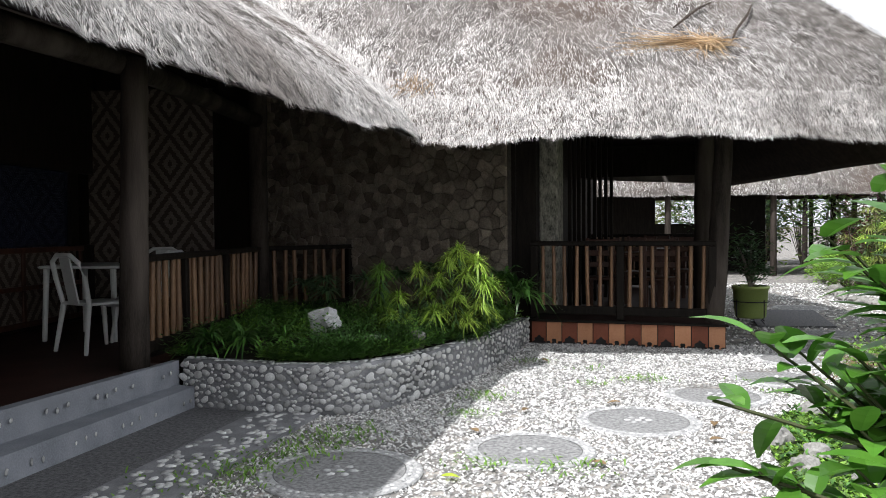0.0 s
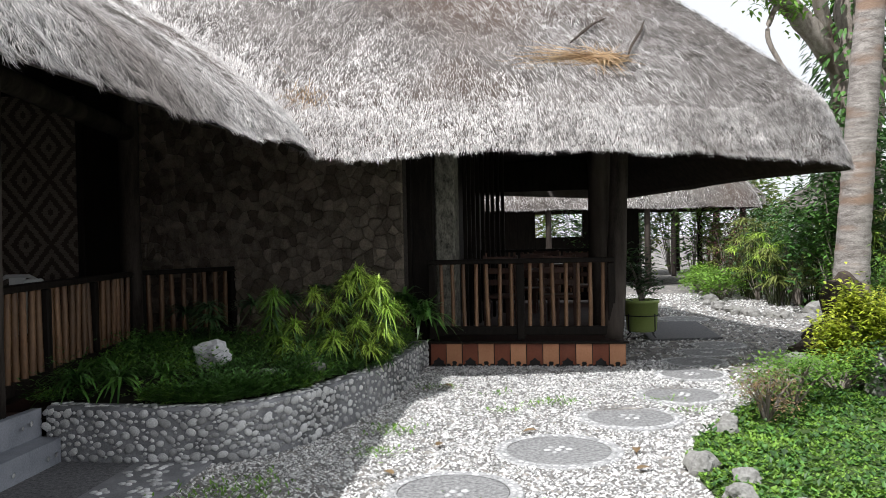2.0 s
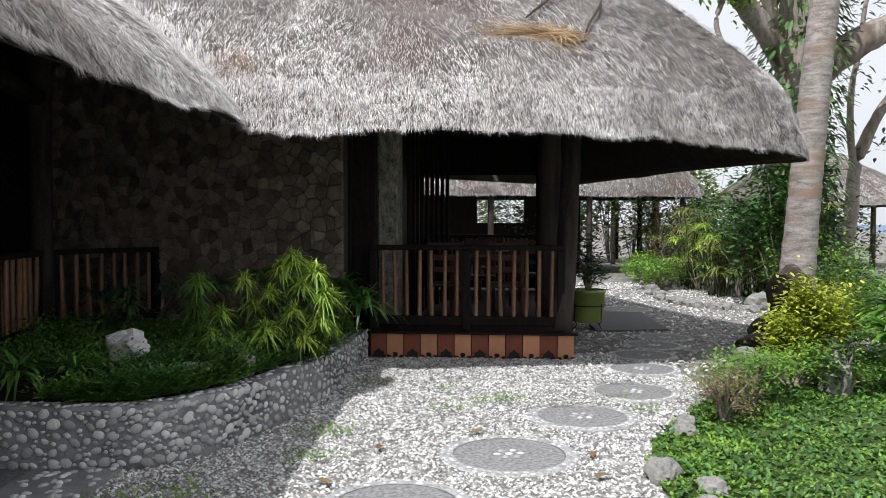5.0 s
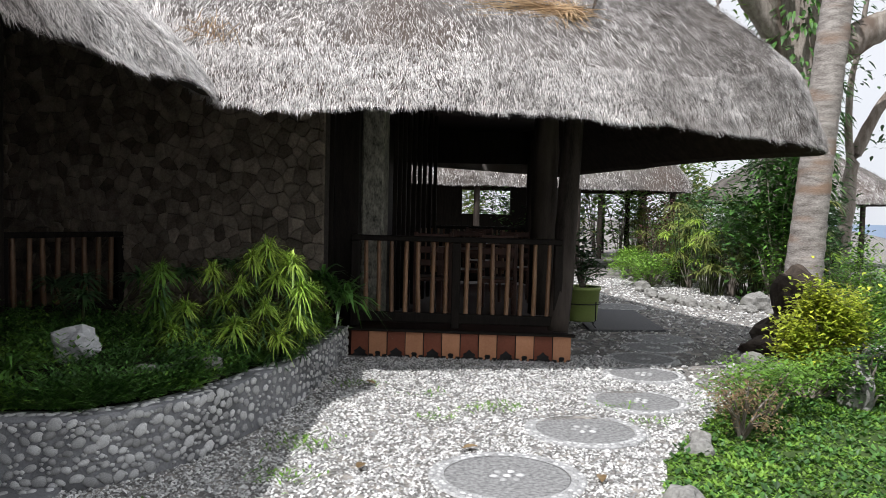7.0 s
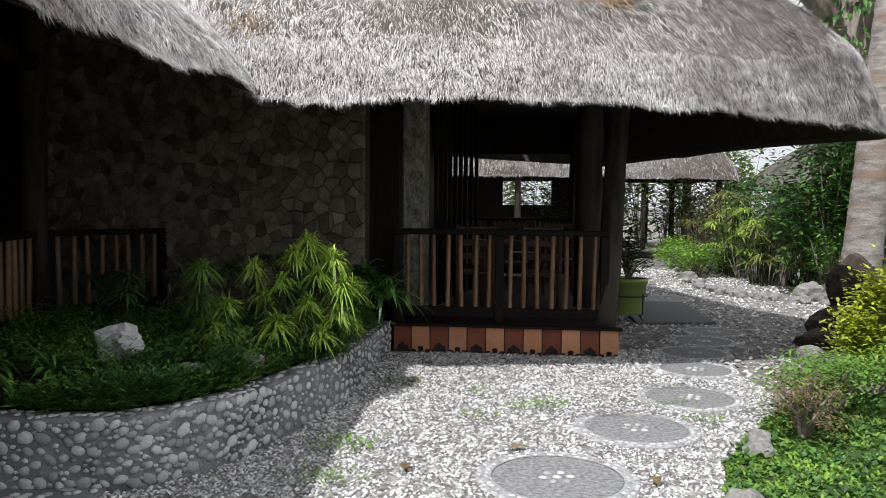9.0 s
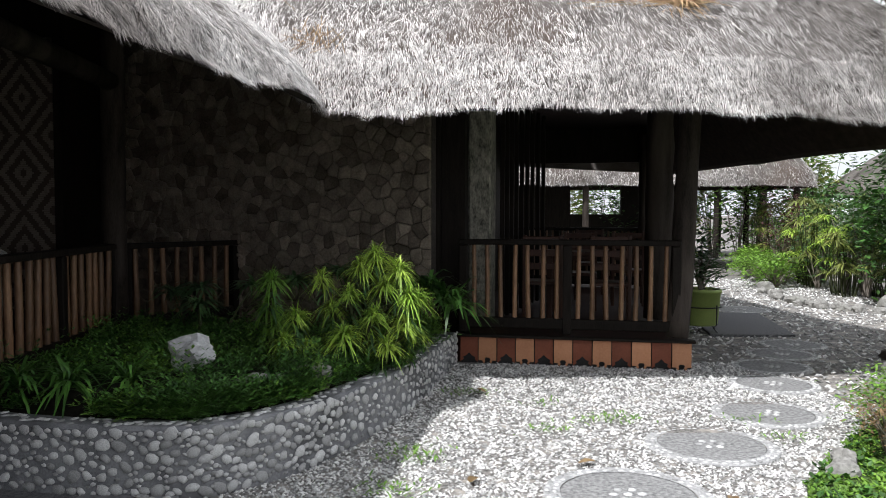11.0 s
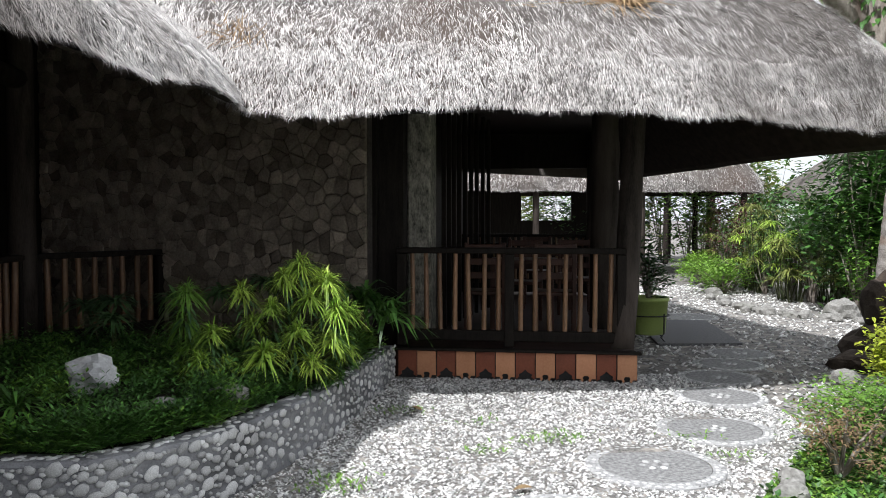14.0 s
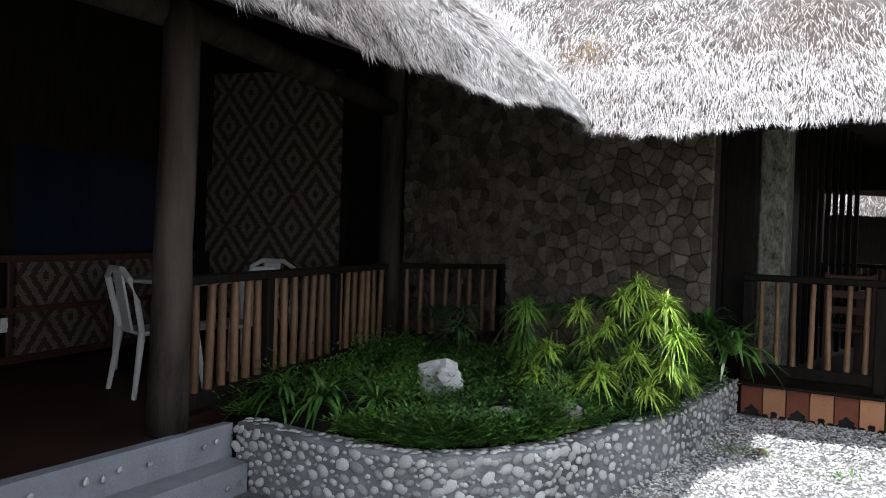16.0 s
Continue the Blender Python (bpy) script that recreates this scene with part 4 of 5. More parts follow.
# gravel
gv = Build()
shapes = []
for s in range(14):
    q = [Vector(v) * rnd(0.75, 1.3) + Vector((rnd(-0.25, 0.25), rnd(-0.25, 0.25), rnd(-0.2, 0.2))) for v in ((1, 0, 0), (0, 1, 0), (-1, 0, 0), (0, -1, 0), (0.2, 0.2, 1), (0, 0, -1))]
    shapes.append((np.array([tuple(v) for v in q]), [(0, 1, 4), (1, 2, 4), (2, 3, 4), (3, 0, 4), (1, 0, 5), (2, 1, 5), (3, 2, 5), (0, 3, 5)]))


def gravel(n, x0, x1, y0, y1, s0, s1, test):
    for _ in range(n):
        x, y = rnd(x0, x1), rnd(y0, y1)
        if test(x, y):
            continue
        vs, fs = shapes[R.randrange(14)]
        a, k = rnd(0, 6.28), rnd(s0, s1)
        sc = np.array((k, k * rnd(0.55, 0.9), k * rnd(0.4, 0.8)))
        q = vs * sc
        ca, sa = math.cos(a), math.sin(a)
        tilt = rnd(-0.7, 0.7)
        xx, yy = q[:, 0] * ca - q[:, 1] * sa, q[:, 0] * sa + q[:, 1] * ca
        zz = q[:, 2] + xx * tilt + ground_z(x, y) + k * 0.25
        gv.add(list(zip((xx + x).tolist(), (yy + y).tolist(), zz.tolist())), fs)


def blocked(x, y):
    return any((x - a) ** 2 + (y - c) ** 2 < (r * 0.98) ** 2 for a, c, r in DISCS) or inside(x, y, PLANT_POLY) or x < -1.5 - (5.6 - y) * 0.15


gravel(68000, -1.9, 3.2, 3.0, 8.9, 0.007, 0.017, lambda x, y: blocked(x, y) or (inside(x, y, LAWN_POLY) and R.random() < 0.93) or (x < 0 and y < 5 and R.random() < 0.3))
gravel(11000, 2.2, 9.5, 7.0, 19.0, 0.014, 0.034, lambda x, y: blocked(x, y) or inside(x, y, LAWN_POLY) or inside(x, y, SLAB) or x > 6.6 + 0.2 * (y - 9))
tagged(gv.make("gravel", M_GRAVEL), "pale loose beach pebbles covering the yard", "gravel", kind="stuff")

# lawn leaves and weeds
def carpet(name, n, poly, x0, x1, y0, y1, ln, wd, m, label, z=0.02, cat="grass"):
    lv = Build()
    for _ in range(n):
        x, y = rnd(x0, x1), rnd(y0, y1)
        if not inside(x, y, poly):
            continue
        h = z + 0.05 * max(0, noise.noise((x * 1.7, y * 1.7, 3)))
        for k in range(3):
            a = rnd(0, 6.28)
            lv.leaf((x + rnd(-0.02, 0.02), y + rnd(-0.02, 0.02), ground_z(x, y) + h), (math.cos(a), math.sin(a), rnd(0.3, 1.4)), ln * rnd(0.6, 1.2), wd * rnd(0.7, 1.2), 0.3, 1, 0.2)
    return tagged(lv.make(name, m), label, cat, kind="stuff")


carpet("creeper", 5000, LAWN_POLY, 1.3, 5.6, 3.0, 8.6, 0.06, 0.032, L_FERN, "darker creeping leaves mixed into the lawn", z=0.03)
carpet("clover", 21000, LAWN_POLY, 1.3, 5.6, 3.0, 8.6, 0.046, 0.022, L_GRASS, "low bright green clover and creeping leaves")
lv = Build()
for (cx, cy, n) in ((1.16, 6.9, 14), (1.35, 6.95, 14), (0.75, 6.7, 12), (0.25, 7.7, 16), (2.2, 6.9, 8), (0.75, 7.35, 6), (-0.2, 6.2, 30), (-0.35, 5.6, 22), (0.4, 4.25, 30), (-0.15, 4.3, 20), (2.3, 6.5, 10), (-1.3, 4.6, 60), (-1.7, 3.9, 70), (-1.1, 4.9, 40), (-1.5, 4.2, 60)):
    for _ in range(n * 3):
        a = rnd(0, 6.28)
        x, y = cx + R.gauss(0, 0.07 + n * 0.0022), cy + R.gauss(0, 0.04 + n * 0.0022)
        lv.leaf((x, y, ground_z(x, y) + 0.02), (math.cos(a), math.sin(a), rnd(0.3, 1.6)), rnd(0.03, 0.07), 0.014, 0.3, 2, 0.2)
tagged(lv.make("weed", L_MID), "small green weeds sprouting between the pebbles", "weeds", kind="stuff")


def rock(x, y, s, seed, label, m=None, z=None, flat=0.75):
    b = Build()
    b.blob((0, 0, 0), (s, s * 0.8, s * flat), seed, 0.4, 3)
    o = tagged(b.make("rock", m or M_ROCK, smooth=False), label, "rock", "border rocks")
    o.location = (x, y, (ground_z(x, y) if z is None else z) + s * flat * 0.45)
    o.rotation_euler = (0, 0, seed * 1.3)


for i, (x, y, s) in enumerate(((1.76, 4.88, 0.16), (1.92, 4.6, 0.12), (2.3, 5.78, 0.13), (2.42, 5.98, 0.12), (3.85, 7.65, 0.14), (3.4, 7.25, 0.06), (3.72, 7.85, 0.1), (1.75, 4.3, 0.13), (2.0, 4.1, 0.1))):
    rock(x, y, s * 0.78, i + 3, "grey weathered border rock beside the lawn")
for i in range(26):
    t = i / 25
    p = lerp_line([(7.9, 11.9, 0), (6.85, 12.35, 0), (6.3, 13.1, 0), (5.95, 13.8, 0), (6.2, 15.5, 0), (7.3, 18.8, 0), (8.2, 22, 0)], t)
    rock(p.x + rnd(-0.08, 0.08), p.y + rnd(-0.1, 0.1), rnd(0.09, 0.16), i + 30, "grey border stone along the gravel path", flat=0.7)
rock(7.0, 12.9, 0.28, 61, "pale boulder behind the path border")
rock(7.6, 12.5, 0.2, 62, "pale boulder behind the path border")


def leafy(name, base, size, n, ln, wd, m, label, cat="shrub", seed=1, woody=True, gaps=0.2):
    """A bush: branching twigs and single leaves spread through an uneven crown."""
    e = tagged(empty(name, base), label, cat)
    s, lv = Build(), Build()
    tips = []
    for k in range(14):
        a, h = rnd(0, 6.28), rnd(0.3, 1.0)
        rr = rnd(0.2, 0.95) * math.sqrt(max(0.05, 1 - (h - 0.45) ** 2 * 2.2))
        tip = Vector((math.cos(a) * rr * size[0], math.sin(a) * rr * size[1], h * size[2]))
        tips.append(tip)
        if woody:
            s.tube([(0, 0, -0.02), tip * 0.5 + Vector((0, 0, size[2] * 0.12)), tip], [0.016, 0.01, 0.004], 5)
    for _ in range(n):
        t = tips[R.randrange(len(tips))]
        p = t + Vector((R.gauss(0, size[0] * gaps), R.gauss(0, size[1] * gaps), R.gauss(0, size[2] * gaps * 0.7)))
        p.z = max(p.z, 0.02)
        a = rnd(0, 6.28)
        lv.leaf(p, (math.cos(a), math.sin(a), rnd(-0.3, 1.0)), ln * rnd(0.6, 1.2), wd * rnd(0.7, 1.2), 0.3, 1 if ln > 0.08 else 2, 0.25)
    if woody:
        s.make("stem", M_BARKT, e)
    lv.make("foliage", m, e)
    return e


leafy("bush", (4.6, 7.85, 0.05), (0.45, 0.4, 0.85), 5200, 0.07, 0.034, L_GOLD, "golden yellow-green leafy shrub beside the palm")
leafy("bush", (5.45, 8.5, 0.05), (0.38, 0.38, 1.1), 2000, 0.07, 0.03, L_GRASS, "bright green leafy shrub beside the palm")
leafy("bush", (2.75, 6.05, 0.02), (0.32, 0.3, 0.36), 800, 0.045, 0.014, L_RUST, "small sparse brownish shrub at the lawn edge")
leafy("bush", (3.2, 6.5, 0.02), (0.5, 0.4, 0.42), 1500, 0.05, 0.022, L_MID, "low leafy green shrub at the lawn edge")
leafy("bush", (3.9, 7.0, 0.03), (0.6, 0.4, 0.36), 2200, 0.05, 0.025, L_GRASS, "low leafy green shrub on the lawn")
shrub("dracaena", (4.55, 6.55, 0.03), [(0, 0, 0.55), (0.2, 0.2, 0.75), (0.25, -0.1, 0.45)], 60, 0.45, 0.06, L_BIG, "broad strap-leaved green dracaena plant", droop=0.5, up=0.7, cat="plant")
rock(4.15, 6.75, 0.17, 71, "tall mossy rock with creeping ivy", flat=1.6)
leafy("ivy", (4.15, 6.65, 0.02), (0.22, 0.16, 0.5), 350, 0.05, 0.04, L_FERN, "creeping ivy over the mossy rock", cat="ivy")

# pot on a stand
e = tagged(empty("flower_pot", (3.3, 10.9, 0.07)), "lime green plastic pot in a black metal stand", "pot")
b = Build()
prof = [(0.0, 0.1), (0.19, 0.1), (0.205, 0.12), (0.235, 0.5), (0.25, 0.5), (0.25, 0.545), (0.225, 0.545), (0.22, 0.48), (0, 0.48)]
n = 32
for r, z in prof:
    for k in range(n):
        b.v.append((r * math.cos(6.283 * k / n), r * math.sin(6.283 * k / n), z))
for q in range(len(prof) - 1):
    for k in range(n):
        b.f.append((q * n + k, q * n + (k + 1) % n, q * n + n + (k + 1) % n, q * n + n + k))
b.make("pot", M_POT, e, smooth=True)
b = Build()
ringp = [(0.25 * math.cos(6.283 * k / 24), 0.25 * math.sin(6.283 * k / 24), 0.33) for k in range(25)]
b.tube(ringp, [0.008] * 25, 6)
for k in range(4):
    a = 0.5 + 1.5708 * k
    c, s = math.cos(a), math.sin(a)
    b.tube([(0.25 * c, 0.25 * s, 0.36), (0.25 * c, 0.25 * s, 0.12), (0.2 * c, 0.2 * s, 0.08), (0.3 * c, 0.3 * s, 0.0)], [0.008] * 4, 6)
b.make("stand", M_BLACK, e)
leafy("pot_plant", (3.3, 10.9, 0.58), (0.25, 0.25, 0.75), 420, 0.14, 0.04, L_DARK, "dark leafy plant growing in the green pot", cat="plant")

# ---- trees ----
e = tagged(empty("palm_tree", (5.55, 9.5, 0.05)), "leaning ringed palm trunk with a dark root base", "palm")
b = Build()
pts, rs = [], []
for i in range(90):
    t = i / 89
    z = 7.0 * t
    pts.append((0.12 + 0.10 * t + 0.62 * t**1.3, 0.3 + 0.1 * t, z))
    rs.append((0.205 - 0.045 * t + 0.10 * math.exp(-z / 0.5)) * (1.035 if i % 3 == 0 else 1.0))
b.tube(pts, rs, 18, 0.05)
b.make("trunk", M_BARK, e, smooth=True)
b = Build()
b.blob((-0.12, 0.05, 0.12), (0.42, 0.4, 0.3), 8, 0.4, 3)
b.blob((0.02, 0.2, 0.45), (0.26, 0.26, 0.45), 9, 0.4, 3)
b.make("root_base", M_BARKB, e)
# First mound wears the near-black bark colour in place of shade by the palm.
rock(4.75, 9.0, 0.3, 74, "low earth mound beside the palm, coloured dark for shade", m=M_BARKB, flat=0.4)
rock(4.2, 8.3, 0.14, 75, "brown border rock beside the palm", flat=0.7)


def limb(b, pts, r0, r1, n=10):
    m = 8 * (len(pts) - 1)
    path = [lerp_line(pts, i / m) for i in range(m + 1)]
    path = [p + Vector((noise.noise(p * 0.9), noise.noise(p * 0.9 + Vector((5, 0, 0))), 0)) * 0.12 for p in path]
    b.tube(path, [r0 + (r1 - r0) * i / m for i in range(m + 1)], n, 0.25)


e = tagged(empty("tree", (9.2, 15.5, 0.05)), "large old tree with grey limbs and climbing vines", "tree")
b = Build()
limb(b, [(0, 0, -0.1), (0.0, 0, 2), (0.1, 0, 4.5), (0.25, 0.1, 6.5), (0.5, 0.3, 9)], 0.62, 0.35, 14)
limb(b, [(0.1, 0, 4.4), (-1.0, -0.2, 5.6), (-2.2, -0.4, 6.6), (-3.4, -0.5, 7.6)], 0.28, 0.1)
limb(b, [(0.1, 0, 4.2), (1.2, -0.3, 5.2), (2.6, -0.4, 5.7), (4.0, -0.6, 6.4)], 0.34, 0.2)
limb(b, [(-1.6, -0.3, 6.1), (-2.0, -0.6, 5.3), (-1.5, -0.6, 4.2), (-1.7, -0.6, 3.4)], 0.06, 0.03)
limb(b, [(-0.2, 0, 4.7), (-0.9, -0.4, 6.2), (-1.0, -0.5, 7.6), (-1.6, -0.8, 9.0)], 0.16, 0.07)
b.make("trunk", M_BARKT, e, smooth=True)
lv = Build()
for _ in range(2400):
    t = rnd(0, 1)
    z = rnd(0.3, 7.5)
    a = rnd(0, 6.28)
    rr = rnd(0.6, 0.95)
    lv.leaf((rr * math.cos(a) + 0.1, rr * math.sin(a), z), (math.cos(a), math.sin(a), rnd(-1.2, 0.3)), rnd(0.10, 0.24), rnd(0.06, 0.12), 0.4, 2, 0.2)
lv.make("vine_leaves", L_FERN, e)
lv = Build()
for cx, cy, cz in ((-2.4, -0.5, 6.6), (-2.9, -0.5, 6.9), (-2.0, -0.5, 6.3), (-3.3, -0.5, 7.3), (-1.5, -0.5, 6.0)):
    for _ in range(120):
        a = rnd(0, 6.28)
        lv.leaf((cx + R.gauss(0, 0.25), cy + R.gauss(0, 0.2), cz + R.gauss(-0.1, 0.18)), (math.cos(a), math.sin(a), rnd(-0.8, 0.5)), rnd(0.1, 0.2), 0.07, 0.3, 2, 0.2)
lv.make("foliage", L_MID, e)

e = tagged(empty("tree", (10.9, 16.2, 0.05)), "bare-limbed pale grey tree near the shore", "tree")
b = Build()
limb(b, [(0, 0, -0.1), (0.1, 0, 1.8), (0.4, 0, 3.3), (1.4, 0, 4.8), (2.6, 0.2, 6.6)], 0.17, 0.07)
limb(b, [(0.2, 0, 2.6), (0.0, 0, 3.8), (0.2, 0.1, 5.0), (0.5, 0.1, 6.8)], 0.09, 0.04)
limb(b, [(1.2, 0, 4.6), (1.0, 0, 5.6), (1.4, 0.1, 7.0)], 0.05, 0.02)
limb(b, [(1.4, 0, 4.8), (2.4, 0, 4.6), (3.0, 0.1, 4.0)], 0.04, 0.015)
b.make("trunk", M_BARKT, e, smooth=True)
lv = Build()
for cx, cz in ((0.9, 3.3), (0.3, 4.6), (2.2, 4.8), (2.8, 4.1), (0.5, 6.2), (1.4, 5.9), (1.9, 4.0), (2.3, 5.9)):
    for _ in range(34):
        a = rnd(0, 6.28)
        lv.leaf((cx + R.gauss(0, 0.3), R.gauss(0, 0.3), cz + R.gauss(0, 0.2)), (math.cos(a), math.sin(a), rnd(-0.8, 0.5)), rnd(0.1, 0.22), 0.08, 0.3, 2, 0.2)
lv.make("foliage", L_DARK, e)

for i, (x, y, h, m) in enumerate(((6.6, 9.6, 0.8, L_MID), (7.3, 10.3, 0.85, L_FERN), (8.2, 10.6, 0.9, L_MID), (6.3, 8.4, 0.75, L_MID), (7.2, 8.9, 0.8, L_FERN), (8.4, 9.6, 0.85, L_CROTON), (9.4, 10.4, 1.2, L_MID), (5.6, 7.6, 0.7, L_GRASS), (6.6, 7.4, 0.9, L_FERN), (5.3, 6.9, 0.55, L_MID), (7.8, 11.6, 0.9, L_FERN))):
    leafy("garden_shrub", (x, y, 0.05), (0.6, 0.5, h), 1100, 0.09, 0.04, m, "leafy garden shrub near the shore side of the lawn")
leafy("vine_thicket", (7.6, 13.4, 0.05), (0.8, 0.6, 3.0), 2200, 0.2, 0.09, L_FERN, "tall dark thicket of climbing vines", cat="vine")
leafy("vine_thicket", (8.6, 14.2, 0.05), (0.8, 0.6, 3.2), 1800, 0.2, 0.09, L_DARK, "tall dark thicket of climbing vines", cat="vine")

# far hedge and planting
for i in range(34):
    t = i / 33
    p = lerp_line([(7.9, 12.9, 0), (7.4, 13.6, 0), (7.2, 15, 0), (7.6, 17, 0), (8.3, 19.5, 0), (9.3, 23, 0)], t)
    m = (L_DARK, L_CROTON, L_MID, L_YEL, L_WINE if 0.6 < t < 0.85 else L_FERN, L_CROTON)[i % 6]
    h = 1.5 + 0.7 * math.sin(i * 2.1) * 0.6
    x, y = p.x + rnd(0.0, 1.0), p.y + rnd(0.0, 0.8)
    if i % 2:
        shrub("garden_shrub", (x, y, 0.05), [(rnd(-0.35, 0.35), rnd(-0.3, 0.3), h * rnd(0.3, 1.0)) for _ in range(13)], 34, 0.30, 0.028, m, "tall narrow-leaved garden shrub behind the path border", droop=0.7)
    else:
        leafy("garden_shrub", (x, y, 0.05), (0.5, 0.5, h), 600, 0.13, 0.05, m, "leafy garden shrub behind the path border")
for i in range(10):
    leafy("garden_shrub", (7.1 + 0.2 * i + rnd(-0.2, 0.2), 16.8 + 0.7 * i, 0.05), (0.6, 0.6, 0.55), 500, 0.13, 0.05, L_GRASS, "low bright green planting along the path")
for i in range(14):
    leafy("hedge_tree", (-2.0 + 1.35 * i, 28.5 + rnd(-0.4, 0.4), 0.05), (1.3, 1.2, 3.6 + 0.7 * math.sin(i * 2.3)), 900, 0.32, 0.13, (L_MID, L_FERN, L_CROTON)[i % 3], "tall dense green hedge tree behind the huts")
for i in range(7):
    leafy("hedge_tree", (6.0 + 1.9 * i * 0.9, 25 + 1.0 * math.sin(i * 1.7), 0.05), (1.3, 1.2, 2.3 + 0.5 * math.sin(i)), 900, 0.24, 0.1, (L_FERN, L_DARK, L_MID)[i % 3], "dense green hedge tree behind the huts")


# ---- distant huts ----
def hut(x, y, w, d, eave, ridge, label, rz=0.0, straws=16000, posts=True, seed=11):
    hw, hd = w / 2, d / 2
    ring = [(-hw, -hd, eave), (hw, -hd, eave), (hw, hd, eave), (-hw, hd, eave), (-hw, -hd, eave)]
    mm = Matrix.Translation((x, y, 0)) @ Matrix.Rotation(rz, 4, "Z")
    eav, rid = [], []
    rl = max(hw - hd * 0.8, 0.2)
    for i in range(24 + 1):
        a = -math.pi * 0.75 + 2 * math.pi * i / 24
        cx, sy = math.cos(a), math.sin(a)
        k = 1 / max(abs(cx), abs(sy)) ** 0.75
        eav.append(tuple(mm @ Vector((cx * k * hw * 0.95, sy * k * hd * 0.95, eave))))
        rid.append(tuple(mm @ Vector((max(-rl, min(rl, cx * k * hw * 0.9)) * (0.95 if rl > 0.3 else 0.2), 0, ridge))))
    e, _ = thatch("thatched_hut", eav, rid, 0.2, label, straws, seed=seed, samples=60, rows=10, bulge=0.15, coarse=1.7, span=(0.0, 0.35))
    e["category"] = "hut"
    if posts:
        for sx in (-0.8, -0.27, 0.27, 0.8):
            for sy in (-0.8, 0.8):
                b = Build()
                q = mm @ Vector((sx * hw, sy * hd, 0))
                b.tube([(q.x, q.y, 0), (q.x, q.y, eave + 0.3)], [0.09, 0.08], 10, 0.1)
                b.make("post", M_POST, e)
    return e


hut(5.6, 23.5, 10.5, 4.0, 2.3, 4.4, "long open hut with a grey thatched roof")
hut(10.6, 29.5, 6.0, 5.0, 2.6, 4.6, "grey thatched hut beyond the garden", seed=12)
hut(16.4, 26.0, 6.0, 5.5, 2.15, 3.9, "grey thatched hut near the shore", seed=13)

b = Build()
b.box((1.14, 24.6, 1.6), (6.28, 0.12, 3.2))
b.box((5.04, 24.6, 0.77), (1.52, 0.12, 1.54))
b.box((6.7, 24.6, 1.6), (1.8, 0.12, 3.2))
tagged(b.make("wall_hut", M_WOOD), "dark timber wall of the long hut", "wall", kind="structure")

# sea and beach
slab("water", [(30, 33), (3000, -600), (3000, 3000), (2100, 3000)], -0.3, 0.09, M_SEA, "blue sea with a low surf", "sea")
slab("surf", [(29.5, 32.6), (60, 26), (60, 28), (30.2, 34.4)], 0.02, 0.13, M_WHITE, "white breaking surf", "surf")

# foreground shrub
e = tagged(empty("bush", (0.66, 0.4, 0.02)), "glossy green broad-leaved shrub beside the path", "shrub")
s, lv = Build(), Build()
for k in range(430):
    a, c = rnd(0, 6.28), rnd(-1, 1)
    q = math.sqrt(1 - c * c) * rnd(0.4, 1.0)
    tip = Vector((math.cos(a) * q * 0.40 + 0.03, math.sin(a) * q * 0.18, 1.17 + c * 0.36))
    mid = Vector((tip.x * 0.5, tip.y * 0.5, tip.z - 0.12))
    s.tube([(0, 0, 0), (tip.x * 0.1, tip.y * 0.1, tip.z * 0.5), mid, tip], [0.006, 0.005, 0.003, 0.0015], 5)
    for j in range(9):
        p = mid.lerp(tip, (j + 1) / 9)
        b2 = rnd(0, 6.28)
        d = (tip - mid).normalized() * 0.6 + Vector((math.cos(b2), math.sin(b2), rnd(-0.2, 0.6))) * 0.8
        lv.leaf(p, d, rnd(0.045, 0.08), rnd(0.022, 0.034), rnd(0.15, 0.5), 4, 0.25)
for z, ln in ((1.24, 0.36), (1.17, 0.34)):
    tip = Vector((-ln, rnd(-0.05, 0.05), z))
    mid = Vector((-ln * 0.4, 0, z - 0.06))
    s.tube([(0, 0, 0), (0, 0, z * 0.6), mid, tip], [0.012, 0.009, 0.003, 0.002], 6)
    for j in range(7):
        p = mid.lerp(tip, (j + 1) / 7)
        b2 = rnd(0, 6.28)
        lv.leaf(p, Vector((-0.5, 0, 0)) + Vector((math.cos(b2), math.sin(b2), rnd(-0.5, 0.5))) * 0.7, rnd(0.05, 0.075), 0.027, rnd(0.15, 0.5), 5, 0.25)
s.make("stem", M_STEM, e)
lv.make("foliage", L_BIG, e)


for i, (x, y) in enumerate(((-0.35, 4.0), (0.12, 5.65), (-0.2, 5.0), (0.9, 6.0), (1.5, 5.4), (0.3, 7.75), (1.35, 4.9), (2.6, 5.4), (0.6, 4.3))):
    b = Build()
    b.leaf((0, 0, 0.0), (1, 0, 0.15), 0.11, 0.06, 0.2, 4, 0.35)
    o = tagged(b.make("fallen_leaf", L_GOLD if i == 0 else L_RUST), "curled dry fallen leaf on the pebbles", "leaf", "fallen leaves")
    o.location, o.rotation_euler = (x, y, ground_z(x, y) + 0.03), (0, 0, i * 1.1)


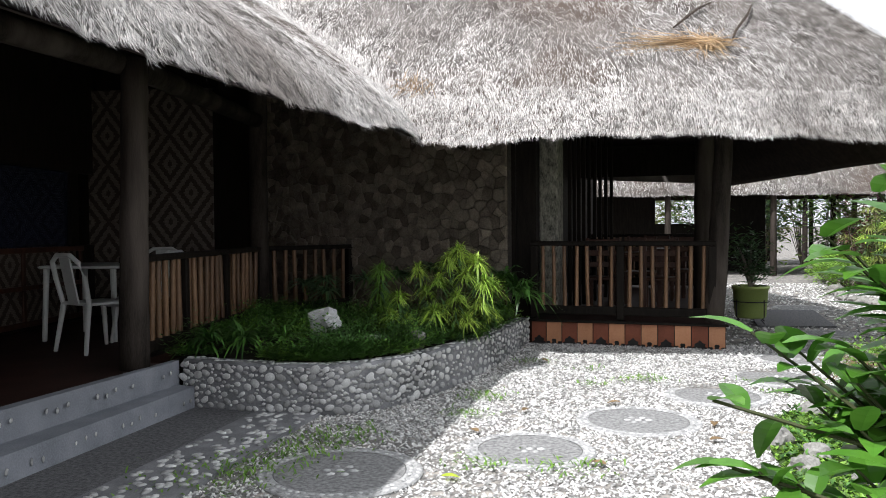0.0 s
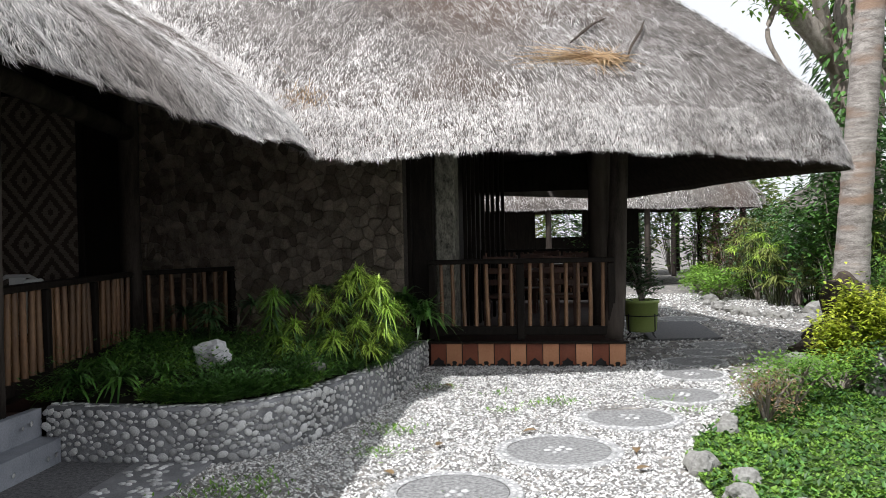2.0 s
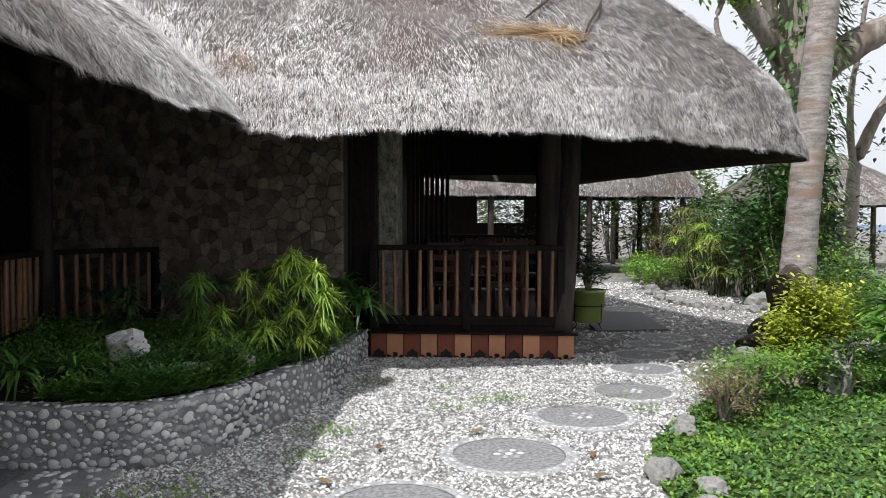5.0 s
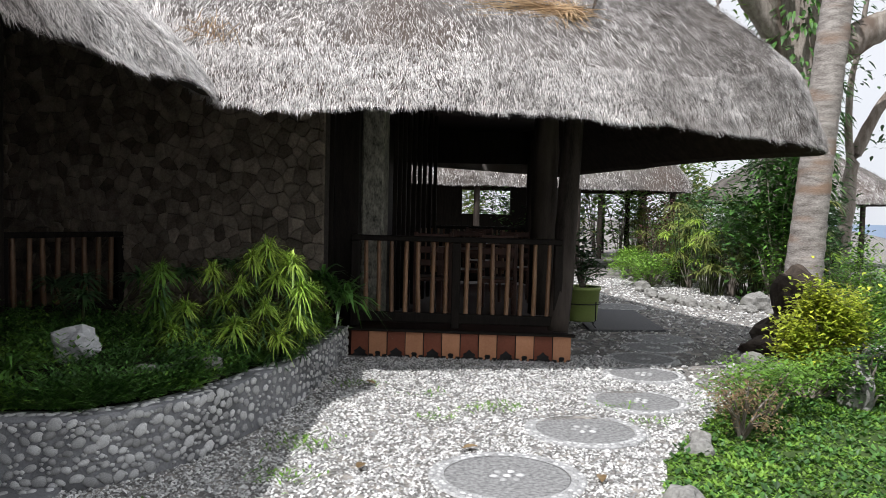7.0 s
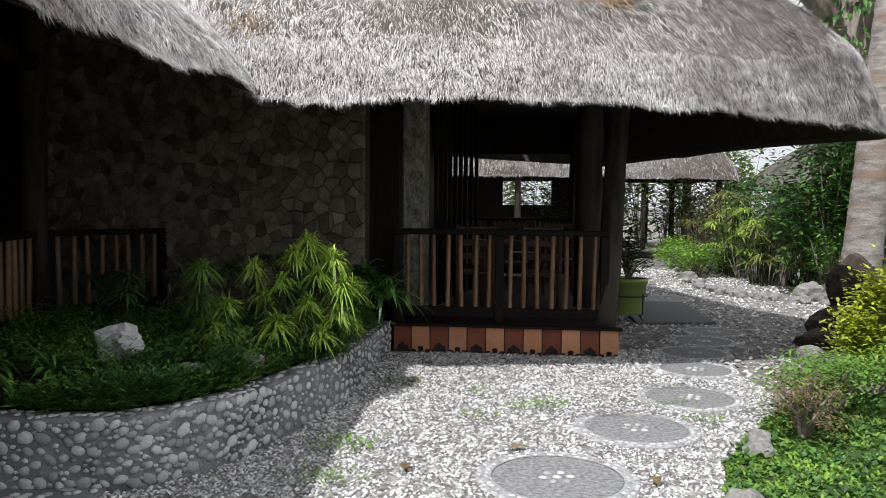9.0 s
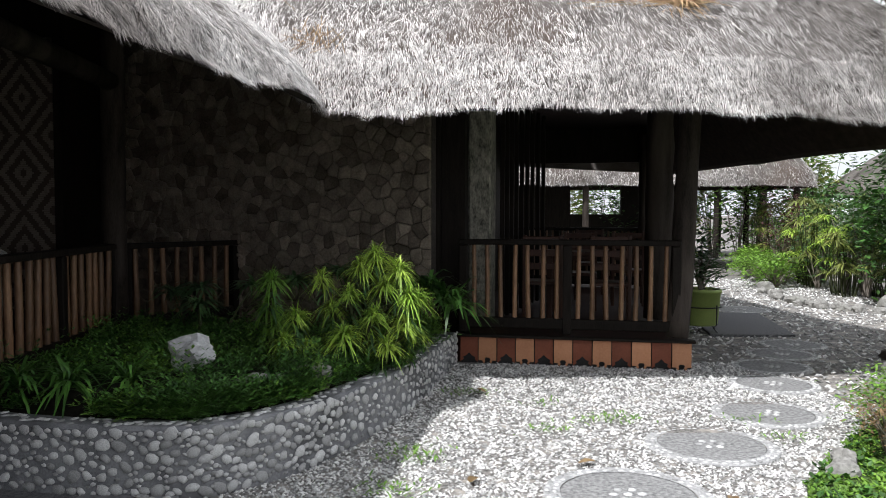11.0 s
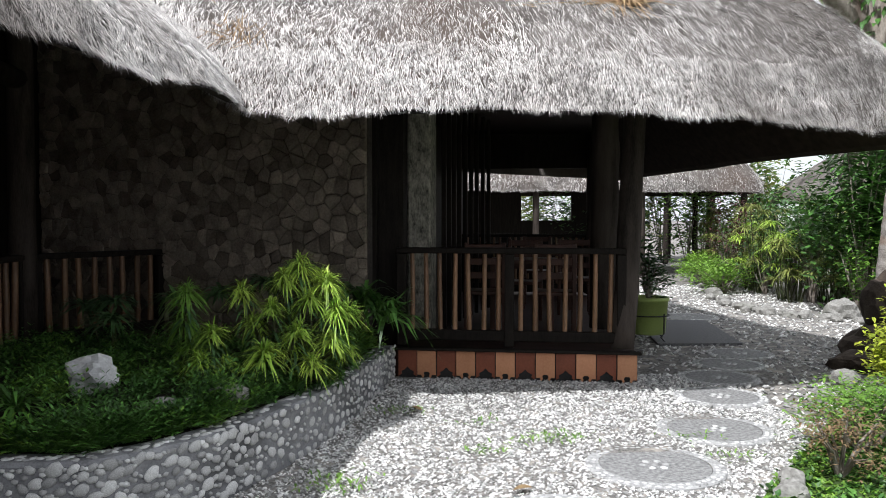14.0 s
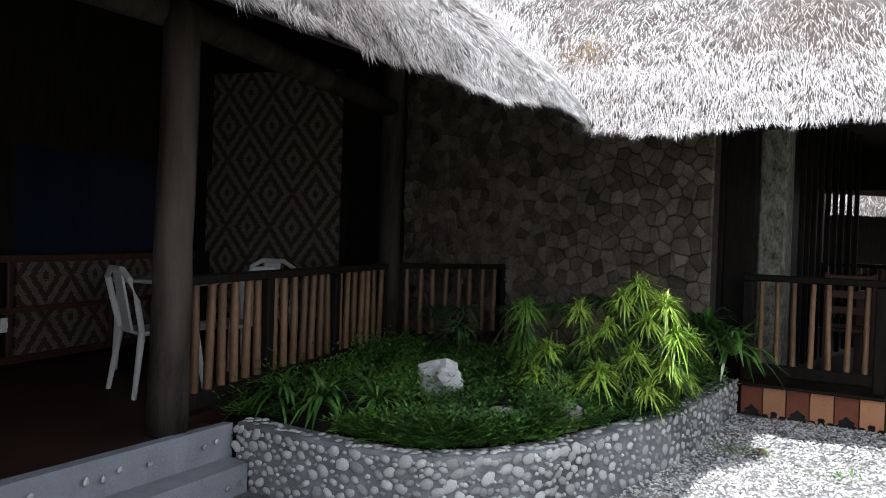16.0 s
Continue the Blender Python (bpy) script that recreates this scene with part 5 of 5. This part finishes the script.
# ---- furniture ----
def plastic_chair(x, y, z, rz):
    e = tagged(empty("chair", (x, y, z), rz), "white moulded plastic chair on the veranda", "chair", "veranda chairs")
    b = Build()
    b.box((0, 0, 0.43), (0.42, 0.42, 0.025), bevel=0.01)
    b.box((0, -0.2, 0.40), (0.40, 0.015, 0.06))
    b.make("seat", M_WHITE, e)
    b = Build()
    b.tube([(-0.2, 0.19, 0.43), (-0.225, 0.24, 0.65), (-0.2, 0.285, 0.8), (-0.1, 0.3, 0.86), (0.1, 0.3, 0.86), (0.2, 0.285, 0.8), (0.225, 0.24, 0.65), (0.2, 0.19, 0.43)], [0.022] * 8, 8)
    b.box((0, 0.25, 0.64), (0.15, 0.015, 0.42), m=Euler((-0.2, 0, 0)).to_matrix())
    b.make("backrest", M_WHITE, e)
    for sx in (-1, 1):
        for sy in (-1, 1):
            b = Build()
            b.tube([(0.19 * sx, 0.19 * sy, 0.43), (0.235 * sx, 0.25 * sy, 0.0)], [0.026, 0.018], 8)
            b.make("leg", M_WHITE, e)
    return e


ch = plastic_chair(-3.70, 6.3, 0.37, 2.65)
copy_thing(ch, pose(-3.5, 6.9, 0.37, 0, 0, -100))
copy_thing(ch, pose(-3.9, 8.0, 0.37, 0, 0, 20))
e = tagged(empty("table", (-4.15, 7.15, 0.37)), "white plastic table behind the veranda railing", "table")
b = Build()
b.box((0, 0, 0.72), (0.8, 0.8, 0.03), bevel=0.012)
b.make("tabletop", M_WHITE, e)
for sx in (-1, 1):
    for sy in (-1, 1):
        b = Build()
        b.tube([(0.34 * sx, 0.34 * sy, 0.71), (0.36 * sx, 0.36 * sy, 0)], [0.03, 0.024], 8)
        b.make("leg", M_WHITE, e)

# ---- wall stones and planter pebbles ----
rs_ = random.Random(4)
stone_faces(wall_stone, W0, wd, wn_, wl, 3.6, 29, 30, rs_, M_STONE)
PEB = [pebble_mesh(k) for k in range(8)]
rest = Build()
count = 0
placed = []
for k in range(9000):
    t, z = rs_.random(), rs_.uniform(0.03, 0.385)
    k2 = rs_.uniform(0.030, 0.054) if k < 2500 else rs_.uniform(0.014, 0.03)
    if any(abs(t - a) * 4.9 < (k2 + r) * 0.82 and math.hypot((t - a) * 4.9, z - c) < (k2 + r) * 0.80 for a, c, r in placed):
        continue
    placed.append((t, z, k2))
    p, q, nn = wall_at(t)
    at_ = p + nn * 0.002 + Vector((0, 0, min(z, 0.36)))
    if count >= 300:
        rest.blob(at_, (k2, 0.012, k2 * 0.72), k, 0.35, 1, math.atan2(q.y, q.x))
        continue
    o = new("pebble", PEB[rs_.randrange(8)])
    o.parent = planter_wall
    o.matrix_basis = Matrix.Translation(at_) @ Matrix.Rotation(math.atan2(q.y, q.x), 4, "Z") @ Matrix.Rotation(math.pi / 2, 4, "X") @ Matrix.Rotation(rs_.uniform(-0.7, 0.7), 4, "Z") @ Matrix.Diagonal((k2, k2 * rs_.uniform(0.8, 1.1), 0.026, 1))
    count += 1
rest.make("small_pebbles", M_PEBBLE, planter_wall, smooth=True)["kind"] = "stuff"
top = Build()
for k in range(150):
    t = (k + rs_.uniform(-0.3, 0.3)) / 150
    p, q, nn = wall_at(min(max(t, 0), 1))
    top.blob(p - nn * rs_.uniform(0.03, 0.15) + Vector((0, 0, TOP - 0.03 * t)), (0.032, 0.022, 0.008), k, 0.25, 1, rs_.uniform(0, 3))
top.make("pebble_top", M_PEBBLE, planter_wall, smooth=True)["kind"] = "stuff"
bord = Build()
for k in range(420):
    t, u = rs_.random(), rs_.random()
    a = Vector((-1.42, 5.55, 0)).lerp(Vector((-2.25, 0.0, 0)), t)
    c = Vector((-1.94, 5.5, 0)).lerp(Vector((-2.75, 0.0, 0)), t)
    p = a.lerp(c, 0.06 + 0.88 * u)
    bord.blob(p + Vector((0, 0, 0.03)), (rs_.uniform(0.03, 0.045), 0.026, 0.012), k, 0.25, 1, rs_.uniform(0, 3))
for k in range(60):
    t = (k + 0.5) / 60
    if rs_.random() < 0.4:
        continue
    for a, c, z in (((-2.497, 5.6), (-3.275, 0), 0.10), ((-2.655, 5.6), (-3.575, 0), 0.30)):
        p = Vector((*a, z + rs_.uniform(-0.02, 0.02))).lerp(Vector((*c, z)), t)
        bord.blob(p, (0.004, rs_.uniform(0.015, 0.034), rs_.uniform(0.015, 0.028)), k, 0.25, 1, 0.15)
ob = tagged(bord.make("border_pebbles", M_PEBBLE, smooth=True), "river pebbles set in the border and steps", "pebbles", kind="stuff")
